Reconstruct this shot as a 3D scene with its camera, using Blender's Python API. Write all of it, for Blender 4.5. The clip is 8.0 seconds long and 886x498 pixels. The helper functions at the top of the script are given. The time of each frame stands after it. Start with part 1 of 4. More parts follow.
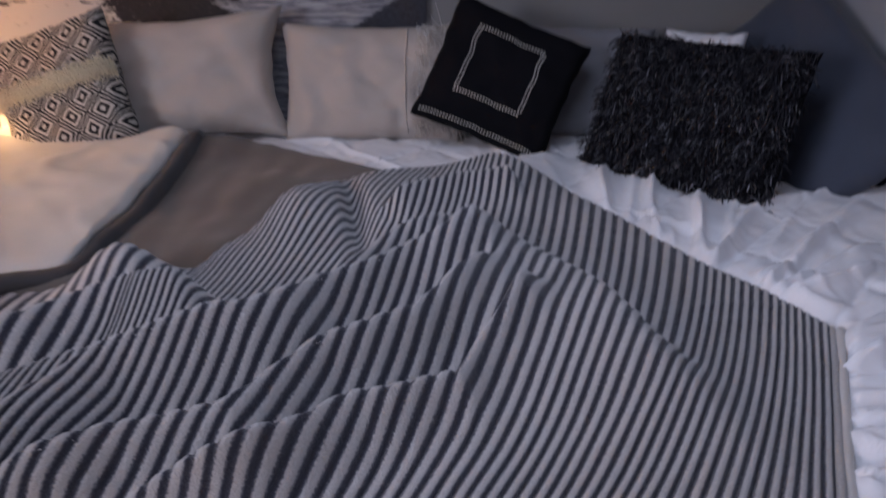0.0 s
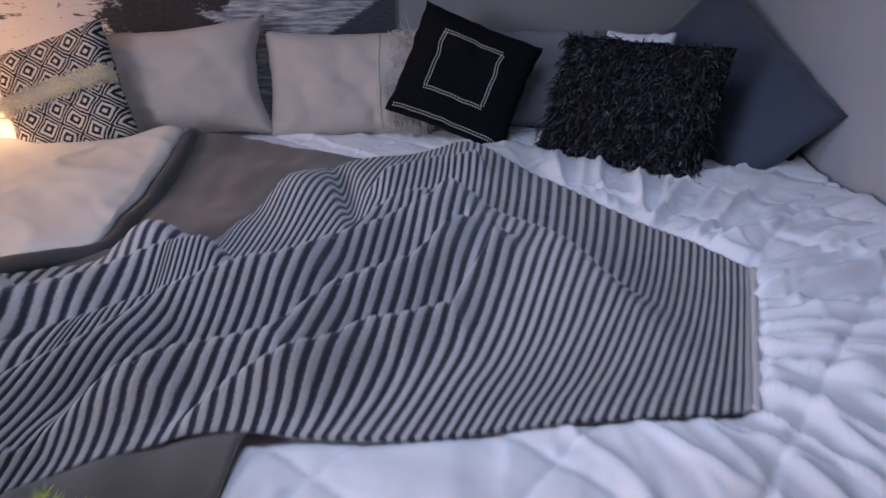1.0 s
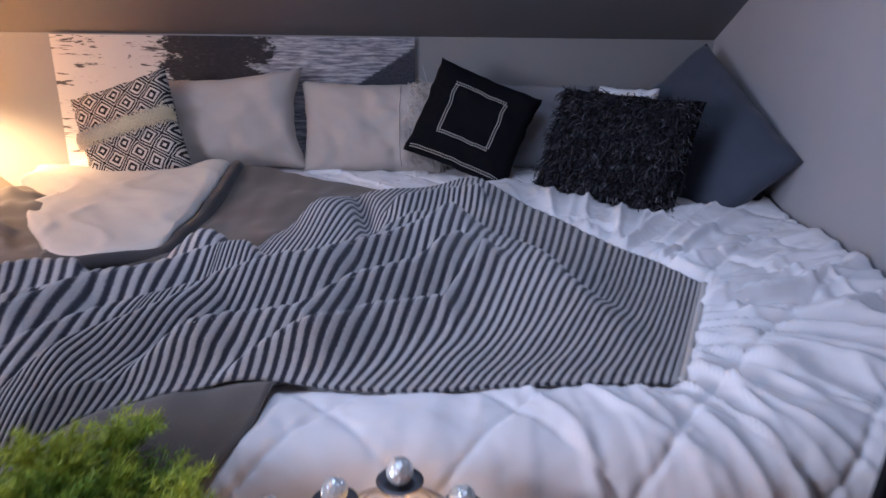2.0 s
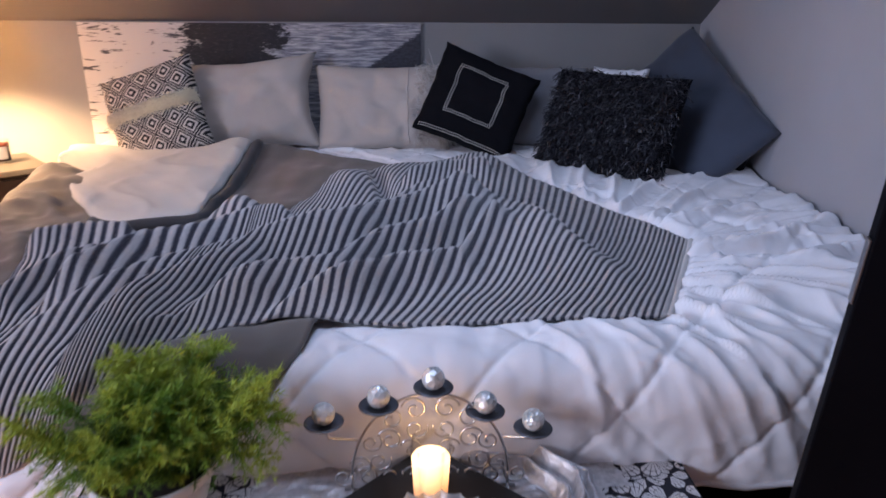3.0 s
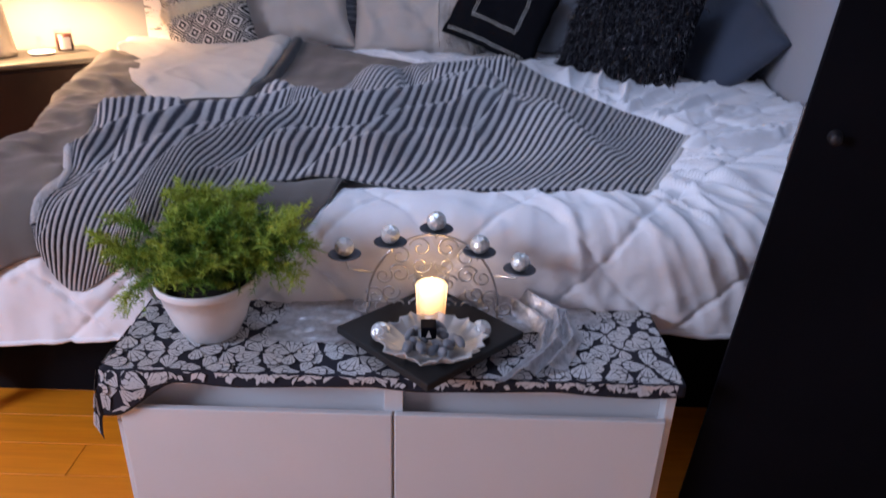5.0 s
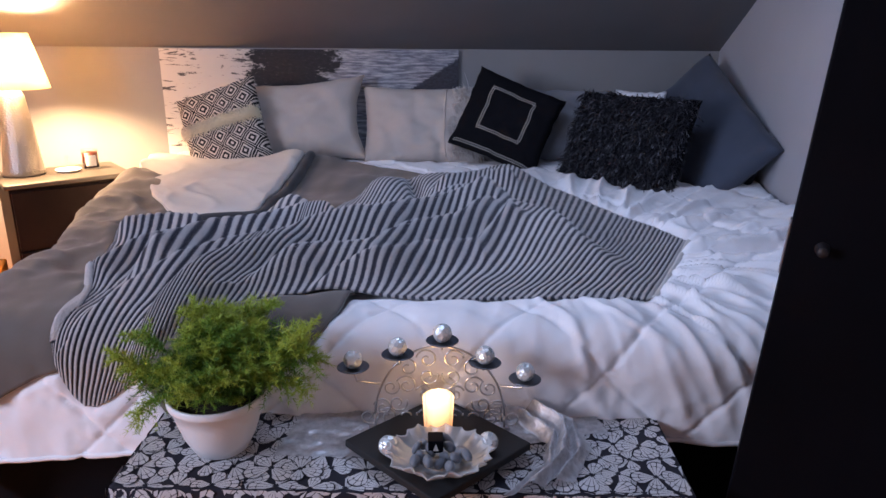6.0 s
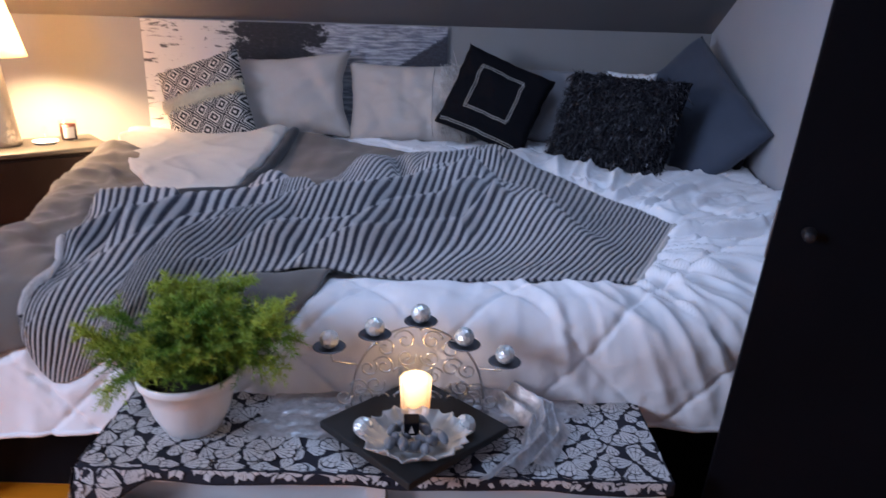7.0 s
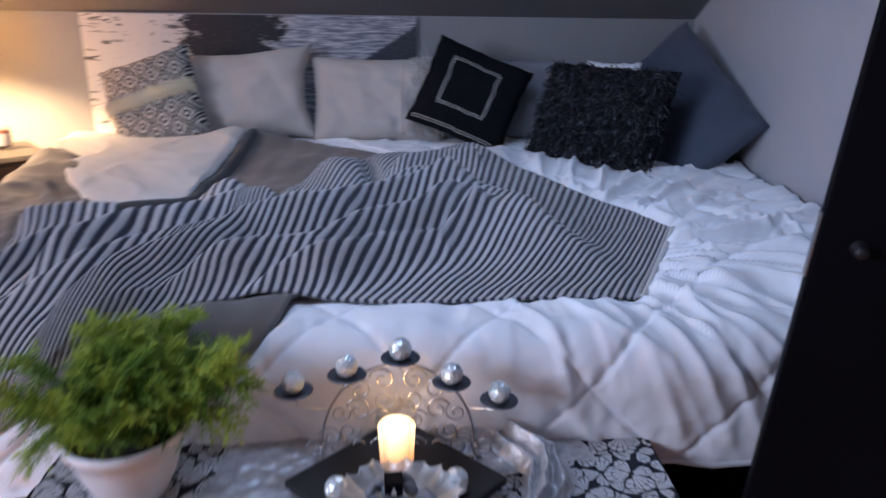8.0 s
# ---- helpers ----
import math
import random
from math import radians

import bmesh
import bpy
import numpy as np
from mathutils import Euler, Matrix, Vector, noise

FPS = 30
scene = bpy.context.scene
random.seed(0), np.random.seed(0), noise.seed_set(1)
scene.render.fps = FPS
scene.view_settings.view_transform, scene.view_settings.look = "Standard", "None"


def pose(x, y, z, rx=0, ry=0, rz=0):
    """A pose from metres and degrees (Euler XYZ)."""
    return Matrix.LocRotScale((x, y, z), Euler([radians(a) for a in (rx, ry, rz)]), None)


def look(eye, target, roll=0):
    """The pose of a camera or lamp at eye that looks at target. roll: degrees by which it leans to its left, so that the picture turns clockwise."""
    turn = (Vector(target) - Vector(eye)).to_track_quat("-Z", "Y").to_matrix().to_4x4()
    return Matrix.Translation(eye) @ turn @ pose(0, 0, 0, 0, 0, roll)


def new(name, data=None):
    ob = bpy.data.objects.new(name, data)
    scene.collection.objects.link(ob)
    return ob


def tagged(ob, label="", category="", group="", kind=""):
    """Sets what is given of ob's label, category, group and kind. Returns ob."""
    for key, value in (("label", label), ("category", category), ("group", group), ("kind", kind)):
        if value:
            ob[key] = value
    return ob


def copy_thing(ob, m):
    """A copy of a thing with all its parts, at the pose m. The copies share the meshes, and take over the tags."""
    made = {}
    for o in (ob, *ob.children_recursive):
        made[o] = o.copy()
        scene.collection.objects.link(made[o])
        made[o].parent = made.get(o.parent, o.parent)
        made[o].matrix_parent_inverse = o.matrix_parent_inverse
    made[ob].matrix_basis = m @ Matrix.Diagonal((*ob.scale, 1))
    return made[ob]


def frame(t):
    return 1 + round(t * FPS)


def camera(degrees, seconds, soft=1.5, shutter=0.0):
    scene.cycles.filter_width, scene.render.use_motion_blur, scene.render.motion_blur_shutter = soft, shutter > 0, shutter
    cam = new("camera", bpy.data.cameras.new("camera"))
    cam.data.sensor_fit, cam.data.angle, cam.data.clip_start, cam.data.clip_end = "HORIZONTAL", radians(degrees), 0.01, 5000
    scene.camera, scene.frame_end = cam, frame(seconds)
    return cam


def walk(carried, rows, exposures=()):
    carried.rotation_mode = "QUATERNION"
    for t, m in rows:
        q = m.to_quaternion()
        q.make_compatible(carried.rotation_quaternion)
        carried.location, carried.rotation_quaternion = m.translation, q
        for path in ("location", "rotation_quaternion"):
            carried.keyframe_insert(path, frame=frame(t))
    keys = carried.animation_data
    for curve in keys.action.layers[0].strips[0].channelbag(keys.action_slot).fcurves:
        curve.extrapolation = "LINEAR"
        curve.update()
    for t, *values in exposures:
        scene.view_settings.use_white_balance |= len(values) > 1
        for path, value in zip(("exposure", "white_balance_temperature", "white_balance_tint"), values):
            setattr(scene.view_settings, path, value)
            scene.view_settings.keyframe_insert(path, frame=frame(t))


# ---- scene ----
cam = camera(64.7, 8.0, shutter=0.9)
PATH = [
    (0, (0.014, -2.52, 1.324), (0.05, -0.691, 0.516), 0.5),
    (0.5, (0.004, -2.626, 1.345), (0.026, -0.759, 0.627), 0.8),
    (1, (-0.063, -2.794, 1.342), (0.1, -0.963, 0.554), 0.0),
    (1.2, (-0.059, -2.855, 1.346), (0.071, -0.993, 0.627), 0.5),
    (2.3, (-0.014, -3.224, 1.362), (0.065, -1.333, 0.716), 0.4),
    (2.5, (-0.055, -3.267, 1.346), (0.043, -1.389, 0.665), -0.8),
    (3, (-0.09, -3.36, 1.341), (0.022, -1.478, 0.674), 0.4),
    (3.5, (-0.033, -3.474, 1.323), (-0.034, -1.6, 0.623), 3.1),
    (4, (-0.024, -3.556, 1.289), (-0.02, -1.742, 0.448), 3.1),
    (4.2, (-0.042, -3.573, 1.275), (0.005, -1.786, 0.379), 0.8),
    (5.3, (-0.021, -3.667, 1.29), (-0.022, -1.82, 0.523), 2.0),
    (5.5, (-0.016, -3.674, 1.312), (-0.04, -1.796, 0.623), 1.2),
    (6, (-0.014, -3.68, 1.336), (-0.045, -1.771, 0.742), 0.4),
    (6.5, (-0.02, -3.674, 1.335), (-0.053, -1.764, 0.745), 0.8),
    (7, (0.006, -3.644, 1.317), (0.007, -1.75, 0.675), 1.7),
    (7.5, (0.036, -3.594, 1.306), (0.009, -1.704, 0.653), 3.1),
    (8, (-0.012, -3.41, 1.298), (0.071, -1.524, 0.64), 0.8),
]
walk(cam, [(t, look(eye, target, roll)) for t, eye, target, roll in PATH],
     [(0.0, -0.26, 8650, 19), (0.5, -0.26, 8450, 18), (1.0, -0.05, 7600, 16), (2.5, 0.05, 7450, 16),
      (3.5, 0.05, 7500, 17), (4.0, 0.05, 7000, 12), (5.5, 0.03, 7350, 17), (6.4, 0.05, 7050, 14), (7.5, 0.03, 6700, 9), (8.0, 0.03, 6800, 11)])

# ---- light ----
world = bpy.data.worlds.new("world")
scene.world = world
world.use_nodes = True
wn = world.node_tree.nodes
sky = wn.new("ShaderNodeTexSky")
sky.sky_type = "NISHITA"
sky.sun_disc = False
sky.sun_elevation = radians(22)
sky.sun_rotation = radians(60)
world.node_tree.links.new(sky.outputs[0], wn["Background"].inputs[0])
wn["Background"].inputs[1].default_value = 0.08


def lamp(name, kind, energy, color, m, **kw):
    data = bpy.data.lights.new(name, kind)
    data.energy, data.color = energy, color
    ob = new(name, data)
    ob.matrix_world = m
    return ob, data


DAY, ROOF, BULB, FLAME, WARM_FILL = 86.0, 18.0, 320.0, 0.28, 15.0
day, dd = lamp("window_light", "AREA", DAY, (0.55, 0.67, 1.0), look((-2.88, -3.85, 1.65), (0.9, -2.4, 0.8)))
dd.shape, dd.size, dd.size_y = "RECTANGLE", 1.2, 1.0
roof, rd = lamp("roof_window_light", "AREA", ROOF, (0.42, 0.60, 1.0), look((-0.12, -1.60, 2.17), (0.22, -1.60 + 0.45, 1.10)))
rd.shape, rd.size, rd.size_y = "RECTANGLE", 0.76, 0.96
bulb, bd = lamp("bulb_light", "POINT", BULB, (1.0, 0.66, 0.37), pose(-2.03, -0.48, 1.19))
bd.shadow_soft_size = 0.06
# added warm fill from the left, no known lamp hangs here
warm_fill, hd_ = lamp("ceiling_bulb_light", "POINT", WARM_FILL, (1.0, 0.68, 0.40), pose(-2.1, -2.25, 2.20))
hd_.shadow_soft_size = 0.09
flame, fd = lamp("flame_light", "POINT", FLAME, (1.0, 0.55, 0.22), pose(-0.045, -2.27, 0.566))
fd.shadow_soft_size = 0.012


# ---- materials ----
class Mat:
    """A node material built step by step."""

    def __init__(self, name, color=(0.5, 0.5, 0.5), rough=0.8, metal=0.0):
        self.m = bpy.data.materials.new(name)
        self.m.use_nodes = True
        self.n, self.l = self.m.node_tree.nodes, self.m.node_tree.links
        self.p = self.n["Principled BSDF"]
        self.p.inputs["Base Color"].default_value = (*color, 1)
        self.p.inputs["Roughness"].default_value = rough
        self.p.inputs["Metallic"].default_value = metal
        self.tc = self.n.new("ShaderNodeTexCoord")

    def coord(self, which="Object", scale=(1, 1, 1), rot=(0, 0, 0)):
        mp = self.n.new("ShaderNodeMapping")
        mp.inputs["Scale"].default_value = scale
        mp.inputs["Rotation"].default_value = rot
        self.l.new(self.tc.outputs[which], mp.inputs["Vector"])
        return mp.outputs[0]

    def noise(self, scale, vec=None, detail=4, rough=0.55, dist=0.0):
        t = self.n.new("ShaderNodeTexNoise")
        t.inputs["Scale"].default_value = scale
        t.inputs["Detail"].default_value = detail
        t.inputs["Roughness"].default_value = rough
        t.inputs["Distortion"].default_value = dist
        self.l.new(vec if vec is not None else self.tc.outputs["Object"], t.inputs["Vector"])
        return t.outputs["Fac"]

    def ramp(self, fac, stops, mode="LINEAR"):
        r = self.n.new("ShaderNodeValToRGB")
        r.color_ramp.interpolation = mode
        e = r.color_ramp.elements
        while len(e) < len(stops):
            e.new(0.5)
        for k, (at, c) in enumerate(stops):
            e[k].position = at
            e[k].color = (*c, 1) if not isinstance(c, (int, float)) else (c, c, c, 1)
        self.l.new(fac, r.inputs[0])
        return r.outputs[0]

    def math(self, op, a, b=0.0, c=0.0):
        t = self.n.new("ShaderNodeMath")
        t.operation = op
        for k, v in enumerate((a, b, c)):
            if isinstance(v, (int, float)):
                t.inputs[k].default_value = v
            else:
                self.l.new(v, t.inputs[k])
        return t.outputs[0]

    def mix(self, fac, a, b, blend="MIX"):
        t = self.n.new("ShaderNodeMix")
        t.data_type, t.blend_type = "RGBA", blend
        for k, v in ((0, fac), (6, a), (7, b)):
            if isinstance(v, (int, float)):
                t.inputs[k].default_value = v
            elif isinstance(v, tuple):
                t.inputs[k].default_value = (*v, 1)
            else:
                self.l.new(v, t.inputs[k])
        return t.outputs[2]

    def split(self, vec):
        t = self.n.new("ShaderNodeSeparateXYZ")
        self.l.new(vec, t.inputs[0])
        return t.outputs

    def color(self, c):
        self.l.new(c, self.p.inputs["Base Color"])
        return self

    def rough(self, r):
        self.l.new(r, self.p.inputs["Roughness"])
        return self

    def bump(self, h, strength=0.3, dist=0.002):
        b = self.n.new("ShaderNodeBump")
        b.inputs["Strength"].default_value = strength
        b.inputs["Distance"].default_value = dist
        self.l.new(h, b.inputs["Height"])
        self.l.new(b.outputs[0], self.p.inputs["Normal"])
        return self

    def sheen(self, w):
        self.p.inputs["Sheen Weight"].default_value = w
        return self


def cloth(name, c, var=0.12, weave=900, rough=0.9, sheen=0.15, crease=0.0):
    k = Mat(name, c, rough)
    big = k.noise(5, detail=5)
    fine = k.noise(weave, detail=2)
    lo, hi = tuple(v * (1 - var) for v in c), tuple(min(1, v * (1 + var)) for v in c)
    k.color(k.mix(0.25, k.ramp(big, [(0.3, lo), (0.7, hi)]), k.ramp(fine, [(0.3, lo), (0.7, hi)])))
    h = k.math("ADD", k.math("MULTIPLY", fine, 0.25), k.math("MULTIPLY", k.noise(34, detail=6, rough=0.6), crease * 0.28))
    return k.bump(h, 0.4, 0.0025).sheen(sheen).m


def paint(name, c, var=0.05, rough=0.6, scale=180):
    k = Mat(name, c, rough)
    lo, hi = tuple(v * (1 - var) for v in c), tuple(min(1, v * (1 + var)) for v in c)
    k.color(k.ramp(k.noise(2.2, detail=6), [(0.3, lo), (0.7, hi)]))
    return k.bump(k.noise(scale, detail=3), 0.25, 0.0015).m


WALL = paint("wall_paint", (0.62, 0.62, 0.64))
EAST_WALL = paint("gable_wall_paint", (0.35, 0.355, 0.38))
# knee wall and ceiling are one grey paint; shade is put into both tones
KNEE_SHADED = paint("knee_wall_shaded_paint", (0.21, 0.208, 0.212))
CEIL_SHADED = paint("ceiling_shaded_paint", (0.135, 0.133, 0.138))
WHITE_COTTON = cloth("white_cotton", (0.83, 0.84, 0.87), 0.05, crease=0.25)
GREY_BLANKET = cloth("grey_blanket", (0.110, 0.094, 0.083), 0.18, crease=0.3, sheen=0.25)
DARK_STRIP = cloth("dark_strip", (0.045, 0.043, 0.045), 0.2)
CREAM = cloth("cream_fleece", (0.60, 0.56, 0.51), 0.08, weave=500, crease=0.5, sheen=0.3)
GREIGE = cloth("greige_pillowcase", (0.46, 0.405, 0.365), 0.06, crease=0.25)
COOL_GREY = cloth("cool_grey_pillowcase", (0.22, 0.225, 0.25), 0.06, crease=0.25)
SLATE_BLUE = cloth("slate_blue_pillowcase", (0.043, 0.055, 0.082), 0.10, crease=0.2)
BLACK_CLOTH = cloth("black_cloth", (0.005, 0.005, 0.007), 0.2, sheen=0.0)
BLACK_CLOTH.node_tree.nodes["Principled BSDF"].inputs["Specular IOR Level"].default_value = 0.1
THREAD = cloth("white_thread", (0.58, 0.56, 0.53), 0.1)
FUR = cloth("cream_fur", (0.93, 0.77, 0.57), 0.2, weave=300, sheen=0.4)
PALE_FUR = cloth("pale_fur", (0.55, 0.52, 0.49), 0.15, weave=300, sheen=0.4)
BLACK_PAINT = paint("black_paint", (0.004, 0.004, 0.006), 0.3, 0.6, 60)
BLACK_PAINT.node_tree.nodes["Principled BSDF"].inputs["Specular IOR Level"].default_value = 0.04
BLACK_GLOSS = paint("black_enamel", (0.006, 0.006, 0.010), 0.2, 0.55, 40)
BLACK_WOOD = paint("black_brown_wood", (0.013, 0.007, 0.006), 0.35, 0.6, 40)
BLACK_WOOD.node_tree.nodes["Principled BSDF"].inputs["Specular IOR Level"].default_value = 0.08
LIGHT_TOP = paint("grey_stone_top", (0.045, 0.039, 0.034), 0.10, 0.45, 120)
WHITE_LACQUER = paint("white_lacquer", (0.72, 0.74, 0.76), 0.03, 0.28, 30)
CERAMIC = paint("white_ceramic", (0.78, 0.79, 0.80), 0.04, 0.3, 25)
SLATE = paint("black_slate", (0.010, 0.0095, 0.010), 0.4, 0.75, 90)
SOIL = paint("potting_soil", (0.02, 0.014, 0.01), 0.5, 0.95, 200)
PEBBLE = paint("grey_pebble", (0.22, 0.24, 0.27), 0.35, 0.5, 60)
# flame light through the wax is put in as emission, stronger towards the top
k = Mat("candle_wax", (0.9, 0.72, 0.48), 0.5)
wz = k.split(k.tc.outputs["Object"])[2]
k.l.new(k.ramp(k.math("MULTIPLY", wz, 10.0), [(0.05, (1.0, 0.40, 0.14)), (0.5, (1.0, 0.60, 0.29)), (0.85, (1.0, 0.74, 0.42))]), k.p.inputs["Emission Color"])
k.l.new(k.math("MULTIPLY_ADD", k.ramp(k.math("MULTIPLY", wz, 10.0), [(0.05, 0.0), (0.9, 1.0)]), 2.2, 0.75), k.p.inputs["Emission Strength"])
WAX = k.m
FLAMEM = Mat("flame", (1, 0.8, 0.5), 0.5)
FLAMEM.p.inputs["Emission Color"].default_value = (1.0, 0.72, 0.36, 1)
FLAMEM.p.inputs["Emission Strength"].default_value = 14
FLAMEM = FLAMEM.m
STEEL = Mat("satin_silver", (0.55, 0.56, 0.58), 0.28, 1.0).m
PEWTER = Mat("dark_pewter", (0.10, 0.105, 0.12), 0.4, 0.8).m
BRASS = Mat("worn_metal", (0.25, 0.26, 0.28), 0.35, 1.0).m


def glass(name, tint=(1, 1, 1), body=0.0, rough=0.03):
    """Thin glass: clear with a Fresnel gloss, more or less clouded."""
    k = Mat(name, (0.85, 0.86, 0.86), 0.35)
    tp = k.n.new("ShaderNodeBsdfTransparent")
    tp.inputs[0].default_value = (*tint, 1)
    gl = k.n.new("ShaderNodeBsdfGlossy")
    gl.inputs["Roughness"].default_value = rough
    lw = k.n.new("ShaderNodeLayerWeight")
    lw.inputs[0].default_value = 0.35
    shine = k.math("ADD", 0.03, k.math("MULTIPLY", k.math("POWER", lw.outputs["Facing"], 3.0), 0.45))
    m1, m2 = k.n.new("ShaderNodeMixShader"), k.n.new("ShaderNodeMixShader")
    m1.inputs[0].default_value = body
    k.l.new(tp.outputs[0], m1.inputs[1])
    k.l.new(k.p.outputs[0], m1.inputs[2])
    k.l.new(shine, m2.inputs[0])
    k.l.new(m1.outputs[0], m2.inputs[1])
    k.l.new(gl.outputs[0], m2.inputs[2])
    k.l.new(m2.outputs[0], k.n["Material Output"].inputs[0])
    return k.m


GLASS = glass("clear_glass", (0.97, 0.97, 0.97))
FROST = glass("frosted_glass", (0.9, 0.92, 0.92), 0.38, 0.2)

# mirrored mosaic of the small balls
k = Mat("mirror_mosaic", (0.75, 0.8, 0.84), 0.25, 0.4)
v = k.n.new("ShaderNodeTexVoronoi")
v.inputs["Scale"].default_value = 95
k.l.new(k.tc.outputs["Object"], v.inputs["Vector"])
k.color(k.ramp(v.outputs["Color"], [(0.10, (0.42, 0.50, 0.52)), (0.35, (0.80, 0.88, 0.89)), (0.8, (0.95, 0.99, 0.99))]))
MOSAIC = k.bump(v.outputs["Distance"], 1.0, 0.004).m

# hammered silver of the lamp
k = Mat("hammered_silver", (0.40, 0.36, 0.32), 0.34, 0.85)
v = k.n.new("ShaderNodeTexVoronoi")
v.inputs["Scale"].default_value = 120
k.l.new(k.tc.outputs["Object"], v.inputs["Vector"])
HAMMERED = k.bump(v.outputs["Distance"], 0.45, 0.004).m

# lamp shade: translucent cloth
k = Mat("lampshade_cloth", (0.80, 0.72, 0.60), 0.9)
tr = k.n.new("ShaderNodeBsdfTranslucent")
tr.inputs[0].default_value = (0.95, 0.82, 0.62, 1)
mx = k.n.new("ShaderNodeMixShader")
mx.inputs[0].default_value = 0.82
k.l.new(k.p.outputs[0], mx.inputs[1])
k.l.new(tr.outputs[0], mx.inputs[2])
k.l.new(mx.outputs[0], k.n["Material Output"].inputs[0])
k.bump(k.noise(400), 0.3, 0.001)
SHADE = k.m

# ribbed throw: pale ribs, dark furrows
RIBS = 94
k = Mat("ribbed_fleece", (0.5, 0.5, 0.52), 0.95)
uv = k.split(k.coord("UV"))
fuzz = k.noise(300, detail=4, rough=0.65)
warped = k.math("ADD", uv[0], k.math("MULTIPLY", k.math("MULTIPLY", uv[0], k.math("SUBTRACT", 1.0, uv[0])), 0.22))
ph = k.math("FRACT", k.math("ADD", k.math("MULTIPLY", warped, RIBS), k.math("MULTIPLY", k.math("SUBTRACT", fuzz, 0.5), 0.34)))
rib = k.math("ABSOLUTE", k.math("SUBTRACT", ph, 0.5))
col = k.ramp(rib, [(0.0, (0.62, 0.60, 0.59)), (0.20, (0.57, 0.55, 0.545)), (0.285, (0.14, 0.145, 0.17)), (0.35, (0.024, 0.026, 0.046)), (0.5, (0.018, 0.02, 0.034))])
hem = k.math("GREATER_THAN", uv[0], 0.987)
col = k.mix(hem, col, (0.50, 0.48, 0.47))
col = k.mix(0.35, col, k.ramp(k.noise(7, detail=5), [(0.3, (0.62, 0.62, 0.62)), (0.7, (1, 1, 1))]), "MULTIPLY")
col = k.mix(0.45, col, k.ramp(fuzz, [(0.32, (0.55, 0.55, 0.57)), (0.62, (1, 1, 1))]), "MULTIPLY")
k.color(col).bump(k.math("ADD", fuzz, k.noise(90)), 0.8, 0.005).sheen(0.35)
THROW = k.m

# woven diamond cloth
k = Mat("diamond_weave", (0.6, 0.58, 0.53), 0.92)
uv = k.split(k.coord("UV"))
wob = k.math("MULTIPLY", k.math("SUBTRACT", k.noise(45), 0.5), 0.10)
s1 = k.math("ADD", k.math("MULTIPLY", k.math("ADD", uv[0], uv[1]), 4.0), wob)
s2 = k.math("ADD", k.math("MULTIPLY", k.math("SUBTRACT", uv[0], uv[1]), 4.0), wob)
d1 = k.math("ABSOLUTE", k.math("SUBTRACT", k.math("FRACT", s1), 0.5))
d2 = k.math("ABSOLUTE", k.math("SUBTRACT", k.math("FRACT", s2), 0.5))
dd_ = k.math("MAXIMUM", d1, d2)
D, L = (0.010, 0.009, 0.011), (0.60, 0.55, 0.49)
k.color(k.ramp(dd_, [(0.0, L), (0.09, D), (0.215, L), (0.32, D), (0.405, L), (0.45, D)], "CONSTANT"))
DIAMOND = k.bump(k.noise(700), 0.5, 0.003).m

NAVY = cloth("black_navy_cotton", (0.012, 0.012, 0.022), 0.2, sheen=0.0)
PRINT = cloth("pale_print", (0.60, 0.60, 0.61), 0.10, sheen=0.0)

# canvas print: pale ground, dark foliage blot, brush strokes, far dark hill
k = Mat("canvas_print", (0.7, 0.7, 0.7), 0.7)
uvv = k.coord("UV")
uv = k.split(uvv)
n1 = k.noise(1, k.coord("UV", (9, 7, 1)), 8, 0.68, 0.6)
strokes = k.noise(1, k.coord("UV", (8.5, 23, 1)), 7, 0.62, 1.4)
fine = k.noise(1, k.coord("UV", (70, 60, 1)), 6, 0.7)


def blob(cx, cy, rx, ry):
    a = k.math("DIVIDE", k.math("SUBTRACT", uv[0], cx), rx)
    b = k.math("DIVIDE", k.math("SUBTRACT", uv[1], cy), ry)
    return k.math("SQRT", k.math("ADD", k.math("MULTIPLY", a, a), k.math("MULTIPLY", b, b)))


dark = k.math("ADD", blob(0.445, 0.86, 0.17, 0.62), k.math("MULTIPLY", k.math("SUBTRACT", n1, 0.5), 2.6))
dark = k.math("ADD", dark, k.math("MULTIPLY", k.math("SUBTRACT", fine, 0.5), 0.9))
dark = k.ramp(dark, [(0.80, 1.0), (1.0, 0.0)])
left = k.ramp(uv[0], [(0.36, 1.0), (0.52, 0.35)])
marks = k.ramp(k.math("ADD", strokes, k.math("MULTIPLY", k.math("SUBTRACT", n1, 0.5), 0.5)), [(0.575, 0.0), (0.615, 0.95)])
marks = k.math("MULTIPLY", marks, left)
hill = k.math("SUBTRACT", k.math("ADD", k.math("MULTIPLY", k.math("SUBTRACT", uv[0], 0.845), 1.59), 0.70), uv[1])
hill = k.math("ADD", hill, k.math("MULTIPLY", k.math("SUBTRACT", fine, 0.5), 0.10))
hill = k.math("MULTIPLY", k.ramp(hill, [(0.0, 0.0), (0.02, 1.0)]), k.ramp(k.math("ADD", uv[0], k.math("MULTIPLY", k.math("SUBTRACT", n1, 0.5), 0.15)), [(0.80, 0.0), (0.83, 1.0)]))
haze = k.ramp(k.math("ADD", k.noise(1, k.coord("UV", (14, 60, 1)), 6, 0.65), k.math("MULTIPLY", uv[0], 0.12)), [(0.42, (0.55, 0.55, 0.57)), (0.68, (0.13, 0.135, 0.17))])
basec = k.mix(k.ramp(uv[0], [(0.45, 0.0), (0.6, 1.0)]), (0.56, 0.54, 0.52), haze)
